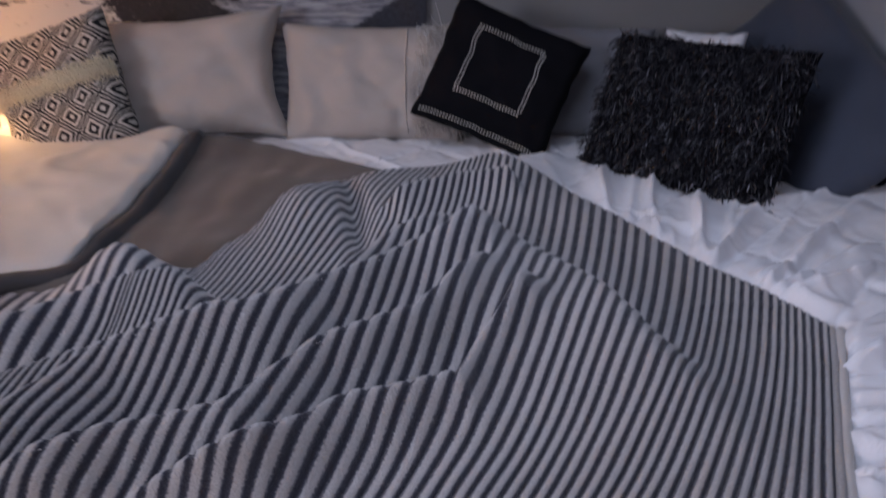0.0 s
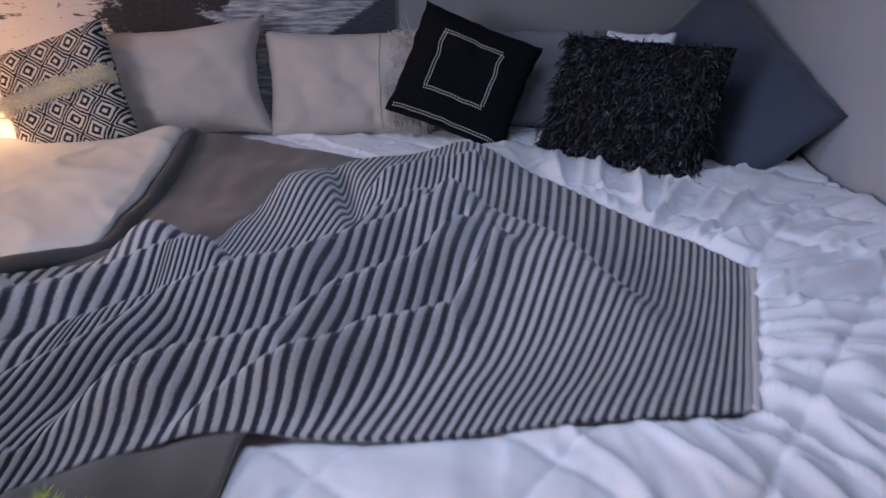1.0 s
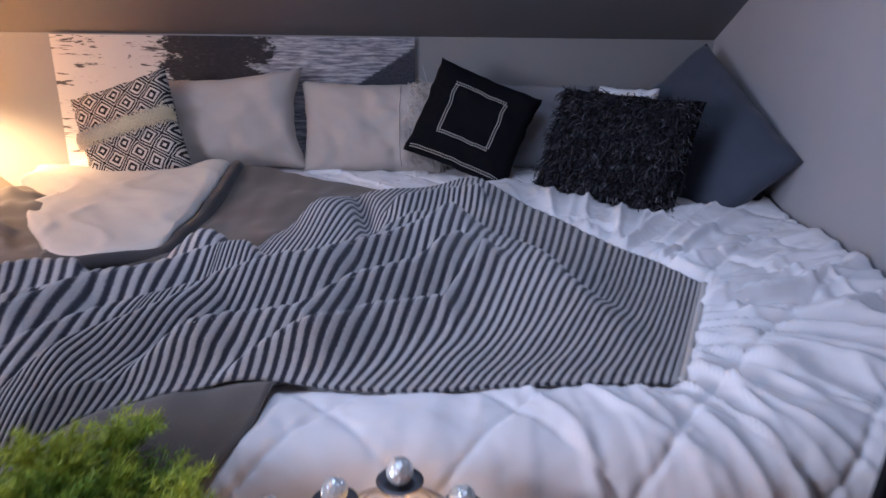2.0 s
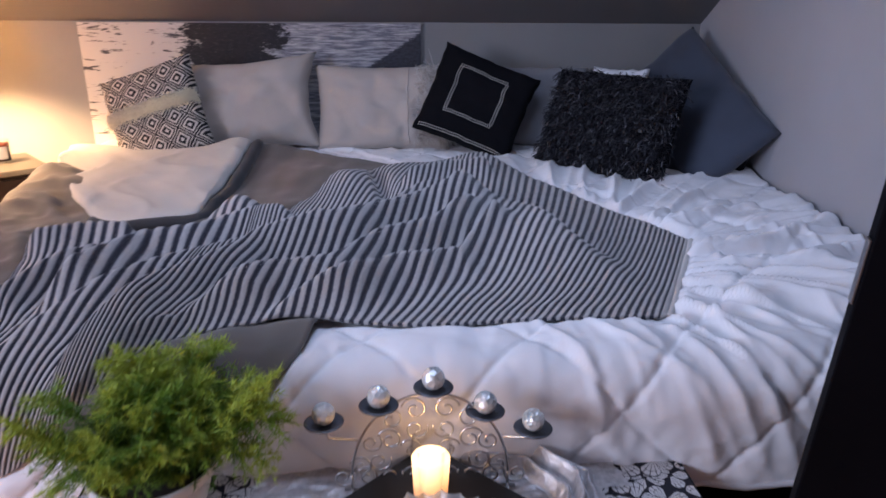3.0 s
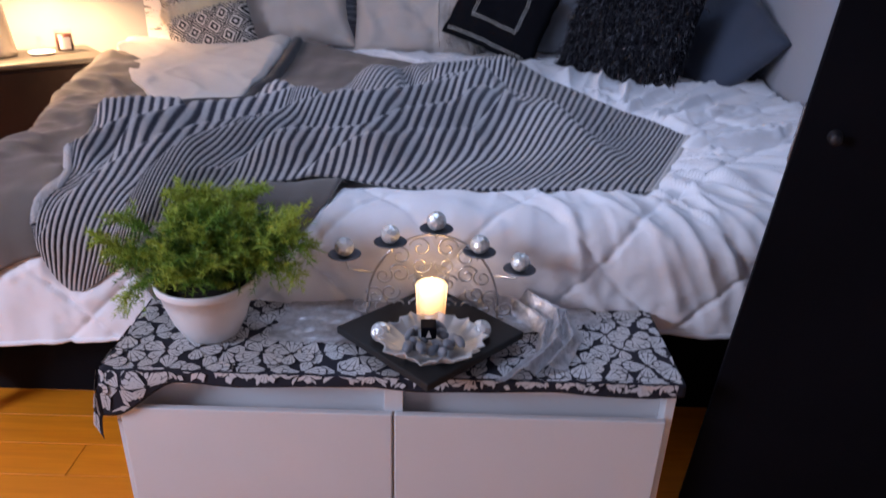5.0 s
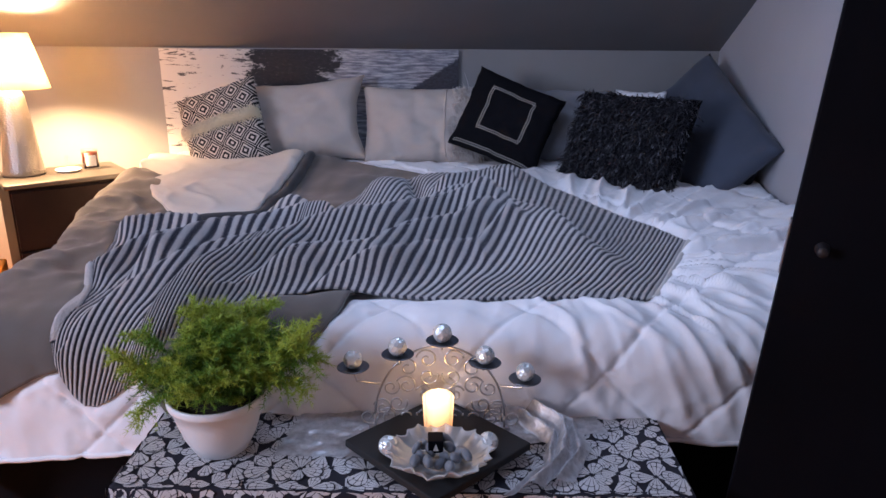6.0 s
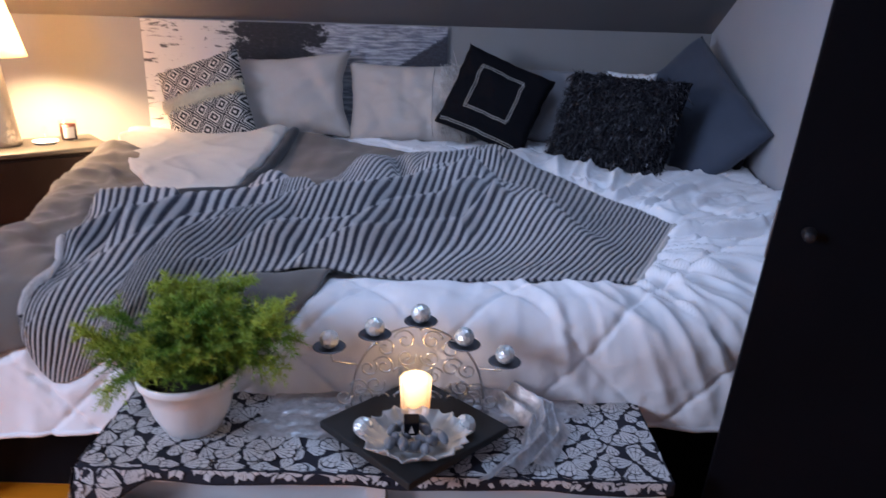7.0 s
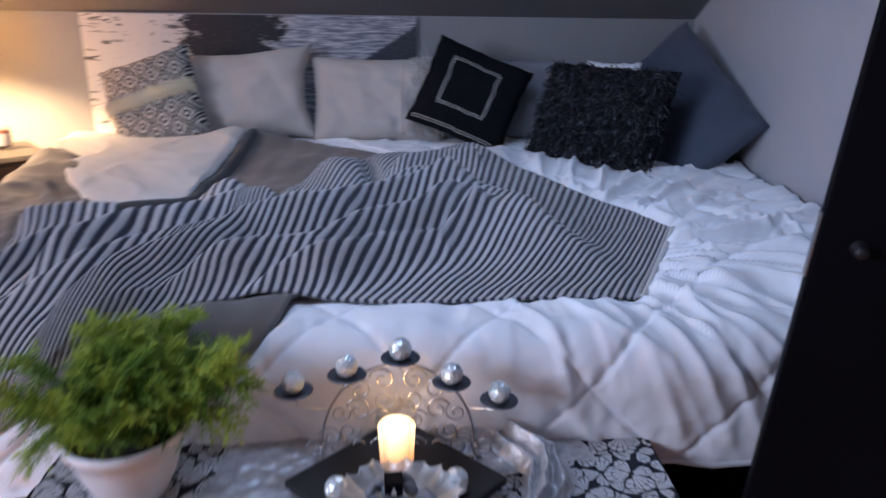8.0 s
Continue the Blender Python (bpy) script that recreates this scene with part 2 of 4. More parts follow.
c = k.mix(marks, basec, (0.035, 0.033, 0.036))
c = k.mix(hill, c, k.ramp(fine, [(0.3, (0.010, 0.011, 0.016)), (0.75, (0.045, 0.05, 0.07))]))
c = k.mix(dark, c, k.ramp(fine, [(0.38, (0.004, 0.004, 0.006)), (0.62, (0.014, 0.014, 0.019)), (0.76, (0.26, 0.26, 0.28))]))
k.color(c).bump(k.noise(500), 0.3, 0.002)
ART = k.m

# orange-stained floor boards, grain along the board
k = Mat("orange_floorboard", (0.5, 0.2, 0.03), 0.5)
oi = k.n.new("ShaderNodeObjectInfo")
g = k.noise(1, k.coord("Object", (3, 60, 60)), 6, 0.6, 0.8)
c = k.ramp(g, [(0.3, (0.78, 0.22, 0.008)), (0.7, (0.95, 0.31, 0.014))])
c = k.mix(k.math("MULTIPLY", oi.outputs["Random"], 0.35), c, (0.68, 0.22, 0.012))
BOARD = k.color(c).bump(g, 0.25, 0.001).m
SUBFLOOR = paint("dark_joint", (0.03, 0.015, 0.006), 0.3, 0.9)

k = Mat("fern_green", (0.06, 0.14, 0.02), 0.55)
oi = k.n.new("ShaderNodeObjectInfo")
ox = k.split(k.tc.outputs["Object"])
# yellower tips; the dark near the stem base is the clump's shade, coloured in
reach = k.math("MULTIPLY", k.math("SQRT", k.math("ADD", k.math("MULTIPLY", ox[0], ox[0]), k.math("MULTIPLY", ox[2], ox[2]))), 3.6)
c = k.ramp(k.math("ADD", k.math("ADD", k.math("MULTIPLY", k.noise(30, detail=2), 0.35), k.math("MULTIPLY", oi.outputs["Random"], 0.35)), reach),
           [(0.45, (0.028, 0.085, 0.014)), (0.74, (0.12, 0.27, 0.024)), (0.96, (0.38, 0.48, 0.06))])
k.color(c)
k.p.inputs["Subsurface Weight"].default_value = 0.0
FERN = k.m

k = Mat("shag_ribbon", (0.05, 0.05, 0.06), 0.5)
gi = k.n.new("ShaderNodeNewGeometry")
k.color(k.ramp(gi.outputs["Random Per Island"], [(0.0, (0.006, 0.006, 0.009)), (0.70, (0.018, 0.018, 0.026)), (0.94, (0.034, 0.035, 0.046)), (1.0, (0.17, 0.17, 0.20))]))
SHAG = k.m

k = Mat("silver_organza", (0.62, 0.62, 0.64), 0.34, 0.5)
tp = k.n.new("ShaderNodeBsdfTransparent")
mx = k.n.new("ShaderNodeMixShader")
th = k.ramp(k.noise(60, detail=4), [(0.35, 0.62), (0.65, 0.92)])
k.l.new(th, mx.inputs[0])
k.l.new(tp.outputs[0], mx.inputs[1])
k.l.new(k.p.outputs[0], mx.inputs[2])
k.l.new(mx.outputs[0], k.n["Material Output"].inputs[0])
k.bump(k.noise(60, detail=6), 0.6, 0.006)
ORGANZA = k.m
LABEL = paint("paper_label", (0.60, 0.58, 0.55), 0.05)
RED_WAX = paint("dark_red_wax", (0.05, 0.010, 0.006), 0.2, 0.4)
ORANGE = paint("orange_plastic", (0.75, 0.26, 0.02), 0.1, 0.45)


# ---- mesh helpers ----
def mesh_from(name, bm, mat, smooth=True):
    me = bpy.data.meshes.new(name)
    bm.to_mesh(me)
    bm.free()
    for mt in mat if isinstance(mat, (list, tuple)) else (mat,):
        me.materials.append(mt)
    if smooth:
        for p in me.polygons:
            p.use_smooth = True
    return me


def part(name, bm, mat, parent, label="", smooth=True):
    ob = new(name, mesh_from(name, bm, mat, smooth))
    ob.parent = parent
    return tagged(ob, label)


def thing(name, label, category, m=None, group="", kind=""):
    ob = new(name)
    ob.empty_display_size = 0.05
    if m is not None:
        ob.matrix_world = m
    return tagged(ob, label, category, group, kind)


def solid(name, bm, mat, label, category, group="", kind="", smooth=True):
    return tagged(new(name, mesh_from(name, bm, mat, smooth)), label, category, group, kind)


def box(x0, x1, y0, y1, z0, z1, bevel=0.0, seg=2, bm=None):
    bm2 = bmesh.new()
    bmesh.ops.create_cube(bm2, size=1)
    for v in bm2.verts:
        v.co = Vector(((x0 + x1) / 2 + v.co.x * (x1 - x0), (y0 + y1) / 2 + v.co.y * (y1 - y0), (z0 + z1) / 2 + v.co.z * (z1 - z0)))
    if bevel:
        bmesh.ops.bevel(bm2, geom=list(bm2.edges), offset=bevel, segments=seg, affect="EDGES", profile=0.5)
    return bm2


def lathe(profile, n=40, closed=False):
    """Turn (r, z) pairs round the z axis."""
    bm = bmesh.new()
    rings = []
    for r, z in profile:
        if r < 1e-6:
            rings.append([bm.verts.new((0, 0, z))])
        else:
            rings.append([bm.verts.new((r * math.cos(2 * math.pi * i / n), r * math.sin(2 * math.pi * i / n), z)) for i in range(n)])
    for a, b in zip(rings, rings[1:]):
        for i in range(n):
            j = (i + 1) % n
            if len(a) == 1 and len(b) == 1:
                continue
            if len(a) == 1:
                bm.faces.new((a[0], b[i], b[j]))
            elif len(b) == 1:
                bm.faces.new((a[i], a[j], b[0]))
            else:
                bm.faces.new((a[i], a[j], b[j], b[i]))
    bmesh.ops.recalc_face_normals(bm, faces=list(bm.faces))
    return bm


def tube(points, r, n=8, bm=None, taper=1.0):
    """A round rod along a line of points."""
    bm = bm or bmesh.new()
    pts = [Vector(p) for p in points]
    prev = None
    for i, p in enumerate(pts):
        d = (pts[min(i + 1, len(pts) - 1)] - pts[max(i - 1, 0)]).normalized()
        a = d.cross(Vector((0.31, 0.87, 0.38))).normalized()
        b = d.cross(a)
        rr = r * (1 + (taper - 1) * i / max(1, len(pts) - 1))
        ring = [bm.verts.new(p + rr * (math.cos(2 * math.pi * j / n) * a + math.sin(2 * math.pi * j / n) * b)) for j in range(n)]
        if prev:
            for j in range(n):
                bm.faces.new((prev[j], prev[(j + 1) % n], ring[(j + 1) % n], ring[j]))
        else:
            bm.faces.new(ring[::-1])
        prev = ring
    bm.faces.new(prev)
    return bm


def sheet(nu, nv, place, uvs=True):
    """A grid mesh; place(u, v) gives each corner, u and v from 0 to 1."""
    bm = bmesh.new()
    lay = bm.loops.layers.uv.new("UVMap") if uvs else None
    g = [[bm.verts.new(place(i / nu, j / nv)) for j in range(nv + 1)] for i in range(nu + 1)]
    for i in range(nu):
        for j in range(nv):
            f = bm.faces.new((g[i][j], g[i + 1][j], g[i + 1][j + 1], g[i][j + 1]))
            if uvs:
                for lp, (a, b) in zip(f.loops, ((i, j), (i + 1, j), (i + 1, j + 1), (i, j + 1))):
                    lp[lay].uv = (a / nu, b / nv)
    return bm


def sstep(a, b, x):
    t = max(0.0, min(1.0, (x - a) / (b - a)))
    return t * t * (3 - 2 * t)


def gauss(x, y, cx, cy, sx_, sy_):
    return math.exp(-((x - cx) / sx_) ** 2 - ((y - cy) / sy_) ** 2)


def nz(x, y, z=0.0):
    return noise.noise(Vector((x, y, z)))


def axes(center, e1, e2):
    """A pose whose x runs along e1 and z along e2."""
    x = Vector(e1).normalized()
    z = (Vector(e2) - x * x.dot(Vector(e2))).normalized()
    y = z.cross(x)
    m = Matrix((x, y, z)).transposed().to_4x4()
    m.translation = center
    return m


# ---- the room ----
EAST, WEST, SOUTH, KNEE, RISE = 1.31, -2.95, -5.3, 1.25, 0.59
FLAT = 2.45
YF = -(FLAT - KNEE) / RISE


def slab(name, bm, mat, label):
    return solid(name, bm, mat, label, name.split("_")[0], kind="structure", smooth=False)


slab("wall_north", box(WEST, EAST, 0.0, 0.12, 0, KNEE + 0.1), KNEE_SHADED, "grey painted knee wall under the sloping ceiling, shade in its colour")
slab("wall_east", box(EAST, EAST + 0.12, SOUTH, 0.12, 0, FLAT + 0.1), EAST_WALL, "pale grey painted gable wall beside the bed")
slab("wall_south", box(WEST, EAST, SOUTH - 0.12, SOUTH, 0, FLAT + 0.1), WALL, "pale painted end wall of the attic room")
ww = tagged(new("wall_west"), "pale painted gable wall with a window opening", "wall", kind="structure")
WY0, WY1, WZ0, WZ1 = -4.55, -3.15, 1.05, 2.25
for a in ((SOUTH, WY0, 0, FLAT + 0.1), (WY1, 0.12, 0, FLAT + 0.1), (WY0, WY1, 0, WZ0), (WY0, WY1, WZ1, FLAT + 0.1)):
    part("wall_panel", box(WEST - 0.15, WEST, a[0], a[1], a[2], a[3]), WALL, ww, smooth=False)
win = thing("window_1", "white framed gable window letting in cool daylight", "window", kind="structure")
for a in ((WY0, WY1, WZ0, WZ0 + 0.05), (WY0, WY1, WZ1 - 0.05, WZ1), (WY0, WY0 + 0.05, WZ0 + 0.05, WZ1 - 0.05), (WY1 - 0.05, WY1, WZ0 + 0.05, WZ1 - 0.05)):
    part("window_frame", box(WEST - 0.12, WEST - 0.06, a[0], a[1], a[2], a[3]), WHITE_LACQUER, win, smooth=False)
# the slope is pierced by a roof window over the bed
RX0, RX1, RY0, RY1 = -0.53, 0.29, -2.02, -1.18
bm = bmesh.new()


def slope_z(y_):
    return min(FLAT, KNEE - RISE * y_)


def ceiling_piece(x0, x1, y0, y1):
    c = [(x0, y0), (x1, y0), (x1, y1), (x0, y1)]
    lo_ = [bm.verts.new((x, y, slope_z(y))) for x, y in c]
    hi_ = [bm.verts.new((x, y, slope_z(y) + 0.14)) for x, y in c]
    bm.faces.new(lo_[::-1])
    bm.faces.new(hi_)
    for a in range(4):
        bm.faces.new((lo_[a], lo_[(a + 1) % 4], hi_[(a + 1) % 4], hi_[a]))


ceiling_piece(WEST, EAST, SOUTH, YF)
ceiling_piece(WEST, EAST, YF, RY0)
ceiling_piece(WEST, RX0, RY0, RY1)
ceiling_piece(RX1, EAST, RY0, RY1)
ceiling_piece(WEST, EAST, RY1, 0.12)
slab("ceiling", bm, CEIL_SHADED, "grey painted sloping attic ceiling, shade put into its colour")
rw = thing("window_2", "white framed roof window in the slope above the bed", "window", kind="structure")
for a in ((RX0, RX0 + 0.04, RY0, RY1), (RX1 - 0.04, RX1, RY0, RY1), (RX0 + 0.04, RX1 - 0.04, RY0, RY0 + 0.04), (RX0 + 0.04, RX1 - 0.04, RY1 - 0.04, RY1)):
    bm = box(a[0], a[1], a[2], a[3], 0.06, 0.12)
    for v in bm.verts:
        v.co.z += slope_z(v.co.y)
    part("window_frame", bm, WHITE_LACQUER, rw, smooth=False)
# made-up globe, out of view, that houses the warm fill
cl = thing("ceiling_lamp", "frosted globe added out of view around the warm fill light", "lamp", pose(-2.1, -2.25, FLAT))
part("rose", lathe([(0, 0), (0.05, 0), (0.05, -0.015), (0.012, -0.02), (0.012, -0.11), (0, -0.11)], 24), WHITE_LACQUER, cl)
o = part("globe", lathe([(0, -0.37), (0.06, -0.355), (0.11, -0.31), (0.13, -0.25), (0.11, -0.18), (0.05, -0.12), (0.03, -0.11)], 32), SHADE, cl)
floor = solid("floor", box(WEST, EAST, SOUTH, 0.0, -0.1, -0.004), SUBFLOOR, "orange-stained wooden floor of narrow boards", "floor", kind="structure", smooth=False)

# ---- canvas on the knee wall ----
art = thing("canvas_print", "wide black and white landscape print on canvas above the pillows", "picture", pose(-0.761, -0.014, 0.945))
bm = sheet(40, 16, lambda u, v: Vector(((u - 0.5) * 1.522, -0.011, (v - 0.5) * 0.60)))
part("canvas", bm, ART, art, "printed black and white tree and hills")
part("stretcher", box(-0.759, 0.759, -0.0095, 0.013, -0.298, 0.298, 0.002), CREAM, art, smooth=False)

# ---- bed ----
FOOT, R = -2.02, 0.09


def left_edge(b):
    return -1.42 + 0.20 * sstep(-0.35, -2.0, b) if b > -2.0 else -1.22


def bed_top(x, y):
    return 0.622 + 0.075 * sstep(-1.9, -0.3, y)


def drape(a, b, lift=0.0):
    """The bed's soft surface, unrolled: past its foot and its free side it bends down and hangs."""
    left = left_edge(b)
    dx, dy = max(0.0, left - a), max(0.0, FOOT - b)
    d = math.hypot(dx, dy)
    x, y = max(a, left), max(b, FOOT)
    z = bed_top(x, y)
    if d == 0:
        return Vector((x, y, z + lift))
    nx, ny = -dx / d, -dy / d
    th = min(d / R, math.pi / 2)
    out = (R + lift) * math.sin(th)
    z = z - R + (R + lift) * math.cos(th) - max(0.0, d - R * math.pi / 2)
    return Vector((x + nx * out, y + ny * out, z))


bed = thing("bed", "wide low bed with a black base and pale mattress", "bed", pose(-0.06, -1.0, 0))
bed_inv = bed.matrix_world.inverted()


def moved(bm, m):
    bmesh.ops.transform(bm, matrix=m, verts=list(bm.verts))
    return bm


part("bed_base", moved(box(-1.36, 1.28, -1.97, -0.03, 0.0, 0.26, 0.01), bed_inv), BLACK_CLOTH, bed, "black fabric bed base")
part("mattress", moved(box(-1.21, 0.0, -2.0, -0.03, 0.26, 0.60, 0.05, 4), bed_inv), WHITE_COTTON, bed)
part("mattress", moved(box(0.004, 1.29, -2.0, -0.03, 0.26, 0.60, 0.05, 4), bed_inv), WHITE_COTTON, bed)


def edge(pts, u, soft=1.0):
    """A smooth line through (u, a, b) knots."""
    us = [p[0] for p in pts]
    w = 0.0
    ra = rb = 0.0
    for k_, du in enumerate((-0.05, -0.025, 0.0, 0.025, 0.05)):
        g_ = (1, 2, 3, 2, 1)[k_]
        x = min(1.0, max(0.0, u + soft * du * min(1.0, 12 * u, 12 * (1 - u))))
        ra += g_ * float(np.interp(x, us, [p[1] for p in pts]))
        rb += g_ * float(np.interp(x, us, [p[2] for p in pts]))
        w += g_
    return ra / w, rb / w


# outlines of the throw and the blanket, unrolled
T_LOW = [(0, -0.98, -2.02), (0.07, -1.01, -2.14), (0.14, -0.94, -2.30), (0.28, -0.76, -2.15), (0.42, -0.55, -1.945), (0.52, -0.32, -1.882), (0.68, 0.0, -1.918), (0.80, 0.205, -1.888), (0.93, 0.425, -1.898), (1, 0.530, -1.893)]
T_TOP = [(0, -1.12, -1.50), (0.02, -1.13, -1.39), (0.06, -1.03, -1.30), (0.10, -0.89, -1.25), (0.135, -0.76, -1.28), (0.17, -0.60, -1.21), (0.22, -0.46, -1.22), (0.25, -0.42, -1.08), (0.29, -0.33, -0.88), (0.33, -0.215, -0.67), (0.41, -0.03, -0.60), (0.53, 0.16, -0.56), (0.56, 0.205, -0.53), (0.62, 0.30, -0.64), (0.70, 0.46, -0.87), (0.79, 0.60, -1.13), (0.90, 0.71, -1.28), (1, 0.775, -1.40)]


G_LOW = [(0, -1.72, -2.36), (0.3, -1.25, -2.30), (0.45, -1.02, -2.17), (0.65, -0.80, -2.15), (0.85, -0.72, -2.28), (1, -0.66, -2.36)]
G_TOP = [(0, -1.72, -0.74), (0.22, -1.42, -0.70), (0.36, -1.2, -0.62), (0.62, -0.74, -0.36), (0.82, -0.45, -0.42), (1, -0.10, -0.62)]


def outline(low, top):
    n = 32
    return [edge(low, i / n) for i in range(n + 1)] + [edge(top, 1 - i / n, 0.35) for i in range(n + 1)]


def grey_ab(u, v):
    a0, b0 = edge(G_LOW, u)
    a1, b1 = edge(G_TOP, u)
    return a0 + (a1 - a0) * v + 0.30 * u ** 3 * sstep(0, 0.2, v) * (1 - v), b0 + (b1 - b0) * v


T_RING = outline(T_LOW, T_TOP)
G_RING = [edge(G_LOW, i / 20) for i in range(21)] + [grey_ab(1.0, i / 20) for i in range(1, 20)] + [edge(G_TOP, 1 - i / 20) for i in range(21)]


def depth_in(ring, a, b):
    """How far a point lies inside an outline; negative outside."""
    best, inside = 9.0, False
    for (x0, y0), (x1, y1) in zip(ring, ring[1:] + ring[:1]):
        ex, ey = x1 - x0, y1 - y0
        t = max(0.0, min(1.0, ((a - x0) * ex + (b - y0) * ey) / (ex * ex + ey * ey + 1e-12)))
        best = min(best, math.hypot(a - x0 - t * ex, b - y0 - t * ey))
        if (y0 > b) != (y1 > b) and a < x0 + (b - y0) * ex / (ey or 1e-12):
            inside = not inside
    return best if inside else -best


def covered(a, b):
    d = max(depth_in(T_RING, a, b), depth_in(G_RING, a, b))
    return sstep(-0.03, 0.02, d)


def comforter(u, v):
    low = -2.44 + 0.16 * u - 0.02 * math.sin(9 * u)
    a, b = -1.80 + u * 3.09, low + v * (-0.03 - low)
    s, t = (a + b) / 0.36, (a - b) / 0.36
    seam = min(abs((s + 0.5) % 1.0 - 0.5), abs((t + 0.5) % 1.0 - 0.5)) * 0.255
    puff = 0.012 * min(1.0, seam / 0.09) ** 0.6 - 0.006 * math.exp(-(seam / 0.0045) ** 2)
    pucker = 0.005 * math.exp(-seam / 0.05) * nz(s * 9, t * 9, 40)
    r = math.hypot(a - 0.30, b + 1.55)
    th = math.atan2(b + 1.55, a - 0.30)
    fan = sstep(0.26, 0.52, r) * (1 - 0.5 * sstep(0.7, 1.3, r)) * (0.10 + 0.90 * sstep(0.10, 0.60, a + 0.15 * (b + 1.6)))
    fan *= 1 - 0.74 * sstep(-1.80, -2.02, b)
    fan *= 1 - 0.5 * sstep(-1.45, -1.0, b)
    sway = 0.35 * nz(a * 3, b * 3, 9.0)
    rad = abs(nz(th * 5.8 + sway, r * 1.2, 2.0))
    rad2 = abs(nz(th * 10.0 + 1.5 * sway, r * 1.8, 7.0))
    wr = 0.046 * fan * math.exp(-(rad / 0.13) ** 1.5) + 0.024 * fan * math.exp(-(rad2 / 0.17) ** 1.5)
    crease = abs(nz(a * 5 + b * 3 + 0.6 * nz(a * 4, b * 4, 51), b * 1.6 - a * 1.1, 52))
    wr += 0.010 * math.exp(-(crease / 0.07) ** 2) * sstep(-0.1, 0.25, nz(a * 2.3, b * 2.3, 53) + 0.12)
    wr += 0.006 * nz(a * 6, b * 7, 1.0) + 0.010 * (1 - fan) * (0.3 - abs(nz(a * 7 + 2 * nz(a * 3, b * 3), b * 5 + a * 4, 14.0))) + 0.003 * nz(a * 18, b * 14, 4.0) + pucker
    p = drape(a, b, 0.004 + max(0.0, 0.012 + puff + wr) * max(0.10, 1 - covered(a, b)))
    d = max(0.0, FOOT - b)
    p.y -= 0.007 * sstep(0.1, 0.35, d) * math.sin(a * 13 + 2 * nz(a * 4, 0.3))
    return p


cf_thing = thing("comforter", "rumpled white quilted comforter hanging over the foot of the bed", "comforter")
cf = part("quilt", sheet(440, 350, comforter), WHITE_COTTON, cf_thing)
part("piping", tube([comforter(i / 160, 0.0) for i in range(161)], 0.007, 6), WHITE_COTTON, cf_thing, "stitched white edge")
sm = cf.modifiers.new("thick", "SOLIDIFY")
sm.thickness, sm.offset = 0.012, -1


# grey blanket, lying askew and hanging over the free side and the foot
def grey(u, v):
    a, b = grey_ab(u, v)
    lift = 0.034 + 0.055 * gauss(a, b, -0.70, -0.46, 0.20, 0.14) + 0.03 * gauss(a, b, -1.38, -0.74, 0.08, 0.10)
    lift += 0.016 * nz(a * 4 + b * 2, b * 5, 3) + 0.007 * nz(a * 16, b * 9, 5)
    side = sstep(-1.02, -1.30, a)
    lift += side * 0.024 * math.exp(-(nz(b * 5.5 + a * 2.2 + 0.5 * nz(a * 4, b * 4), a * 2.2 - b, 17) / 0.14) ** 2)
    lift += side * 0.010 * math.exp(-(nz(b * 13 + a * 6, a * 5, 23) / 0.16) ** 2) + 0.004 * nz(a * 22, b * 20, 8) * side
    under = sstep(-0.02, 0.05, depth_in(T_RING, a, b))
    lift = max(0.014, lift) * (1 - under) + 0.014 * under
    return drape(a, b, lift)


gb = thing("blanket", "dark grey blanket with a cream reverse, one corner turned back", "blanket")
o = part("blanket_body", sheet(130, 150, grey), GREY_BLANKET, gb)
sm = o.modifiers.new("thick", "SOLIDIFY")
sm.thickness, sm.offset = 0.008, -1

# the turned-back corner
F_LOW = [(0, -1.40, -0.66), (0.25, -1.20, -1.02), (0.45, -1.03, -1.25), (0.6, -0.92, -1.27), (0.85, -0.74, -1.20), (1, -0.735, -1.08)]
F_TOP = [(0, -1.45, -0.38), (0.4, -1.2, -0.42), (0.75, -0.92, -0.44), (1, -0.71, -0.45)]


def flap(u, v):
    a0, b0 = edge(F_LOW, u)
    a1, b1 = edge(F_TOP, u)
    a, b = a0 + (a1 - a0) * v, b0 + (b1 - b0) * v
    rim = min(1.0, min(v, 1 - u) / 0.06)
    lift = 0.042 + 0.020 * math.sqrt(rim) + 0.055 * gauss(a, b, -0.72, -0.46, 0.16, 0.16) + 0.02 * gauss(a, b, -1.42, -0.66, 0.08, 0.14)
    lift += 0.012 * nz(a * 4, b * 5, 8) + 0.008 * (0.5 - abs(nz(a * 7 + b * 5, b * 3, 12))) + 0.003 * nz(a * 14, b * 14, 2)
    lift += 0.007 * math.exp(-(nz(a * 4.5 + b * 2.5, b * 3.5 - a, 61) / 0.10) ** 2)
    return drape(a, b, max(0.026, lift))


o = part("turned_back_corner", sheet(70, 60, flap), CREAM, gb, "cream fleece reverse of the blanket")
sm = o.modifiers.new("thick", "SOLIDIFY")
sm.thickness, sm.offset = 0.014, -1
# dark rounded strip along the front and right edge of the corner
strip_line = [flap(i / 30 * 0.6 + 0.4, 0.0) + Vector((0.014, -0.010, -0.016)) for i in range(31)] + [flap(1.0, j / 24) + Vector((0.026, -0.004, -0.010)) for j in range(1, 25)]
part("bound_edge", tube(strip_line, 0.024, 10), DARK_STRIP, gb, "dark strip along the edge of the turned-back corner")

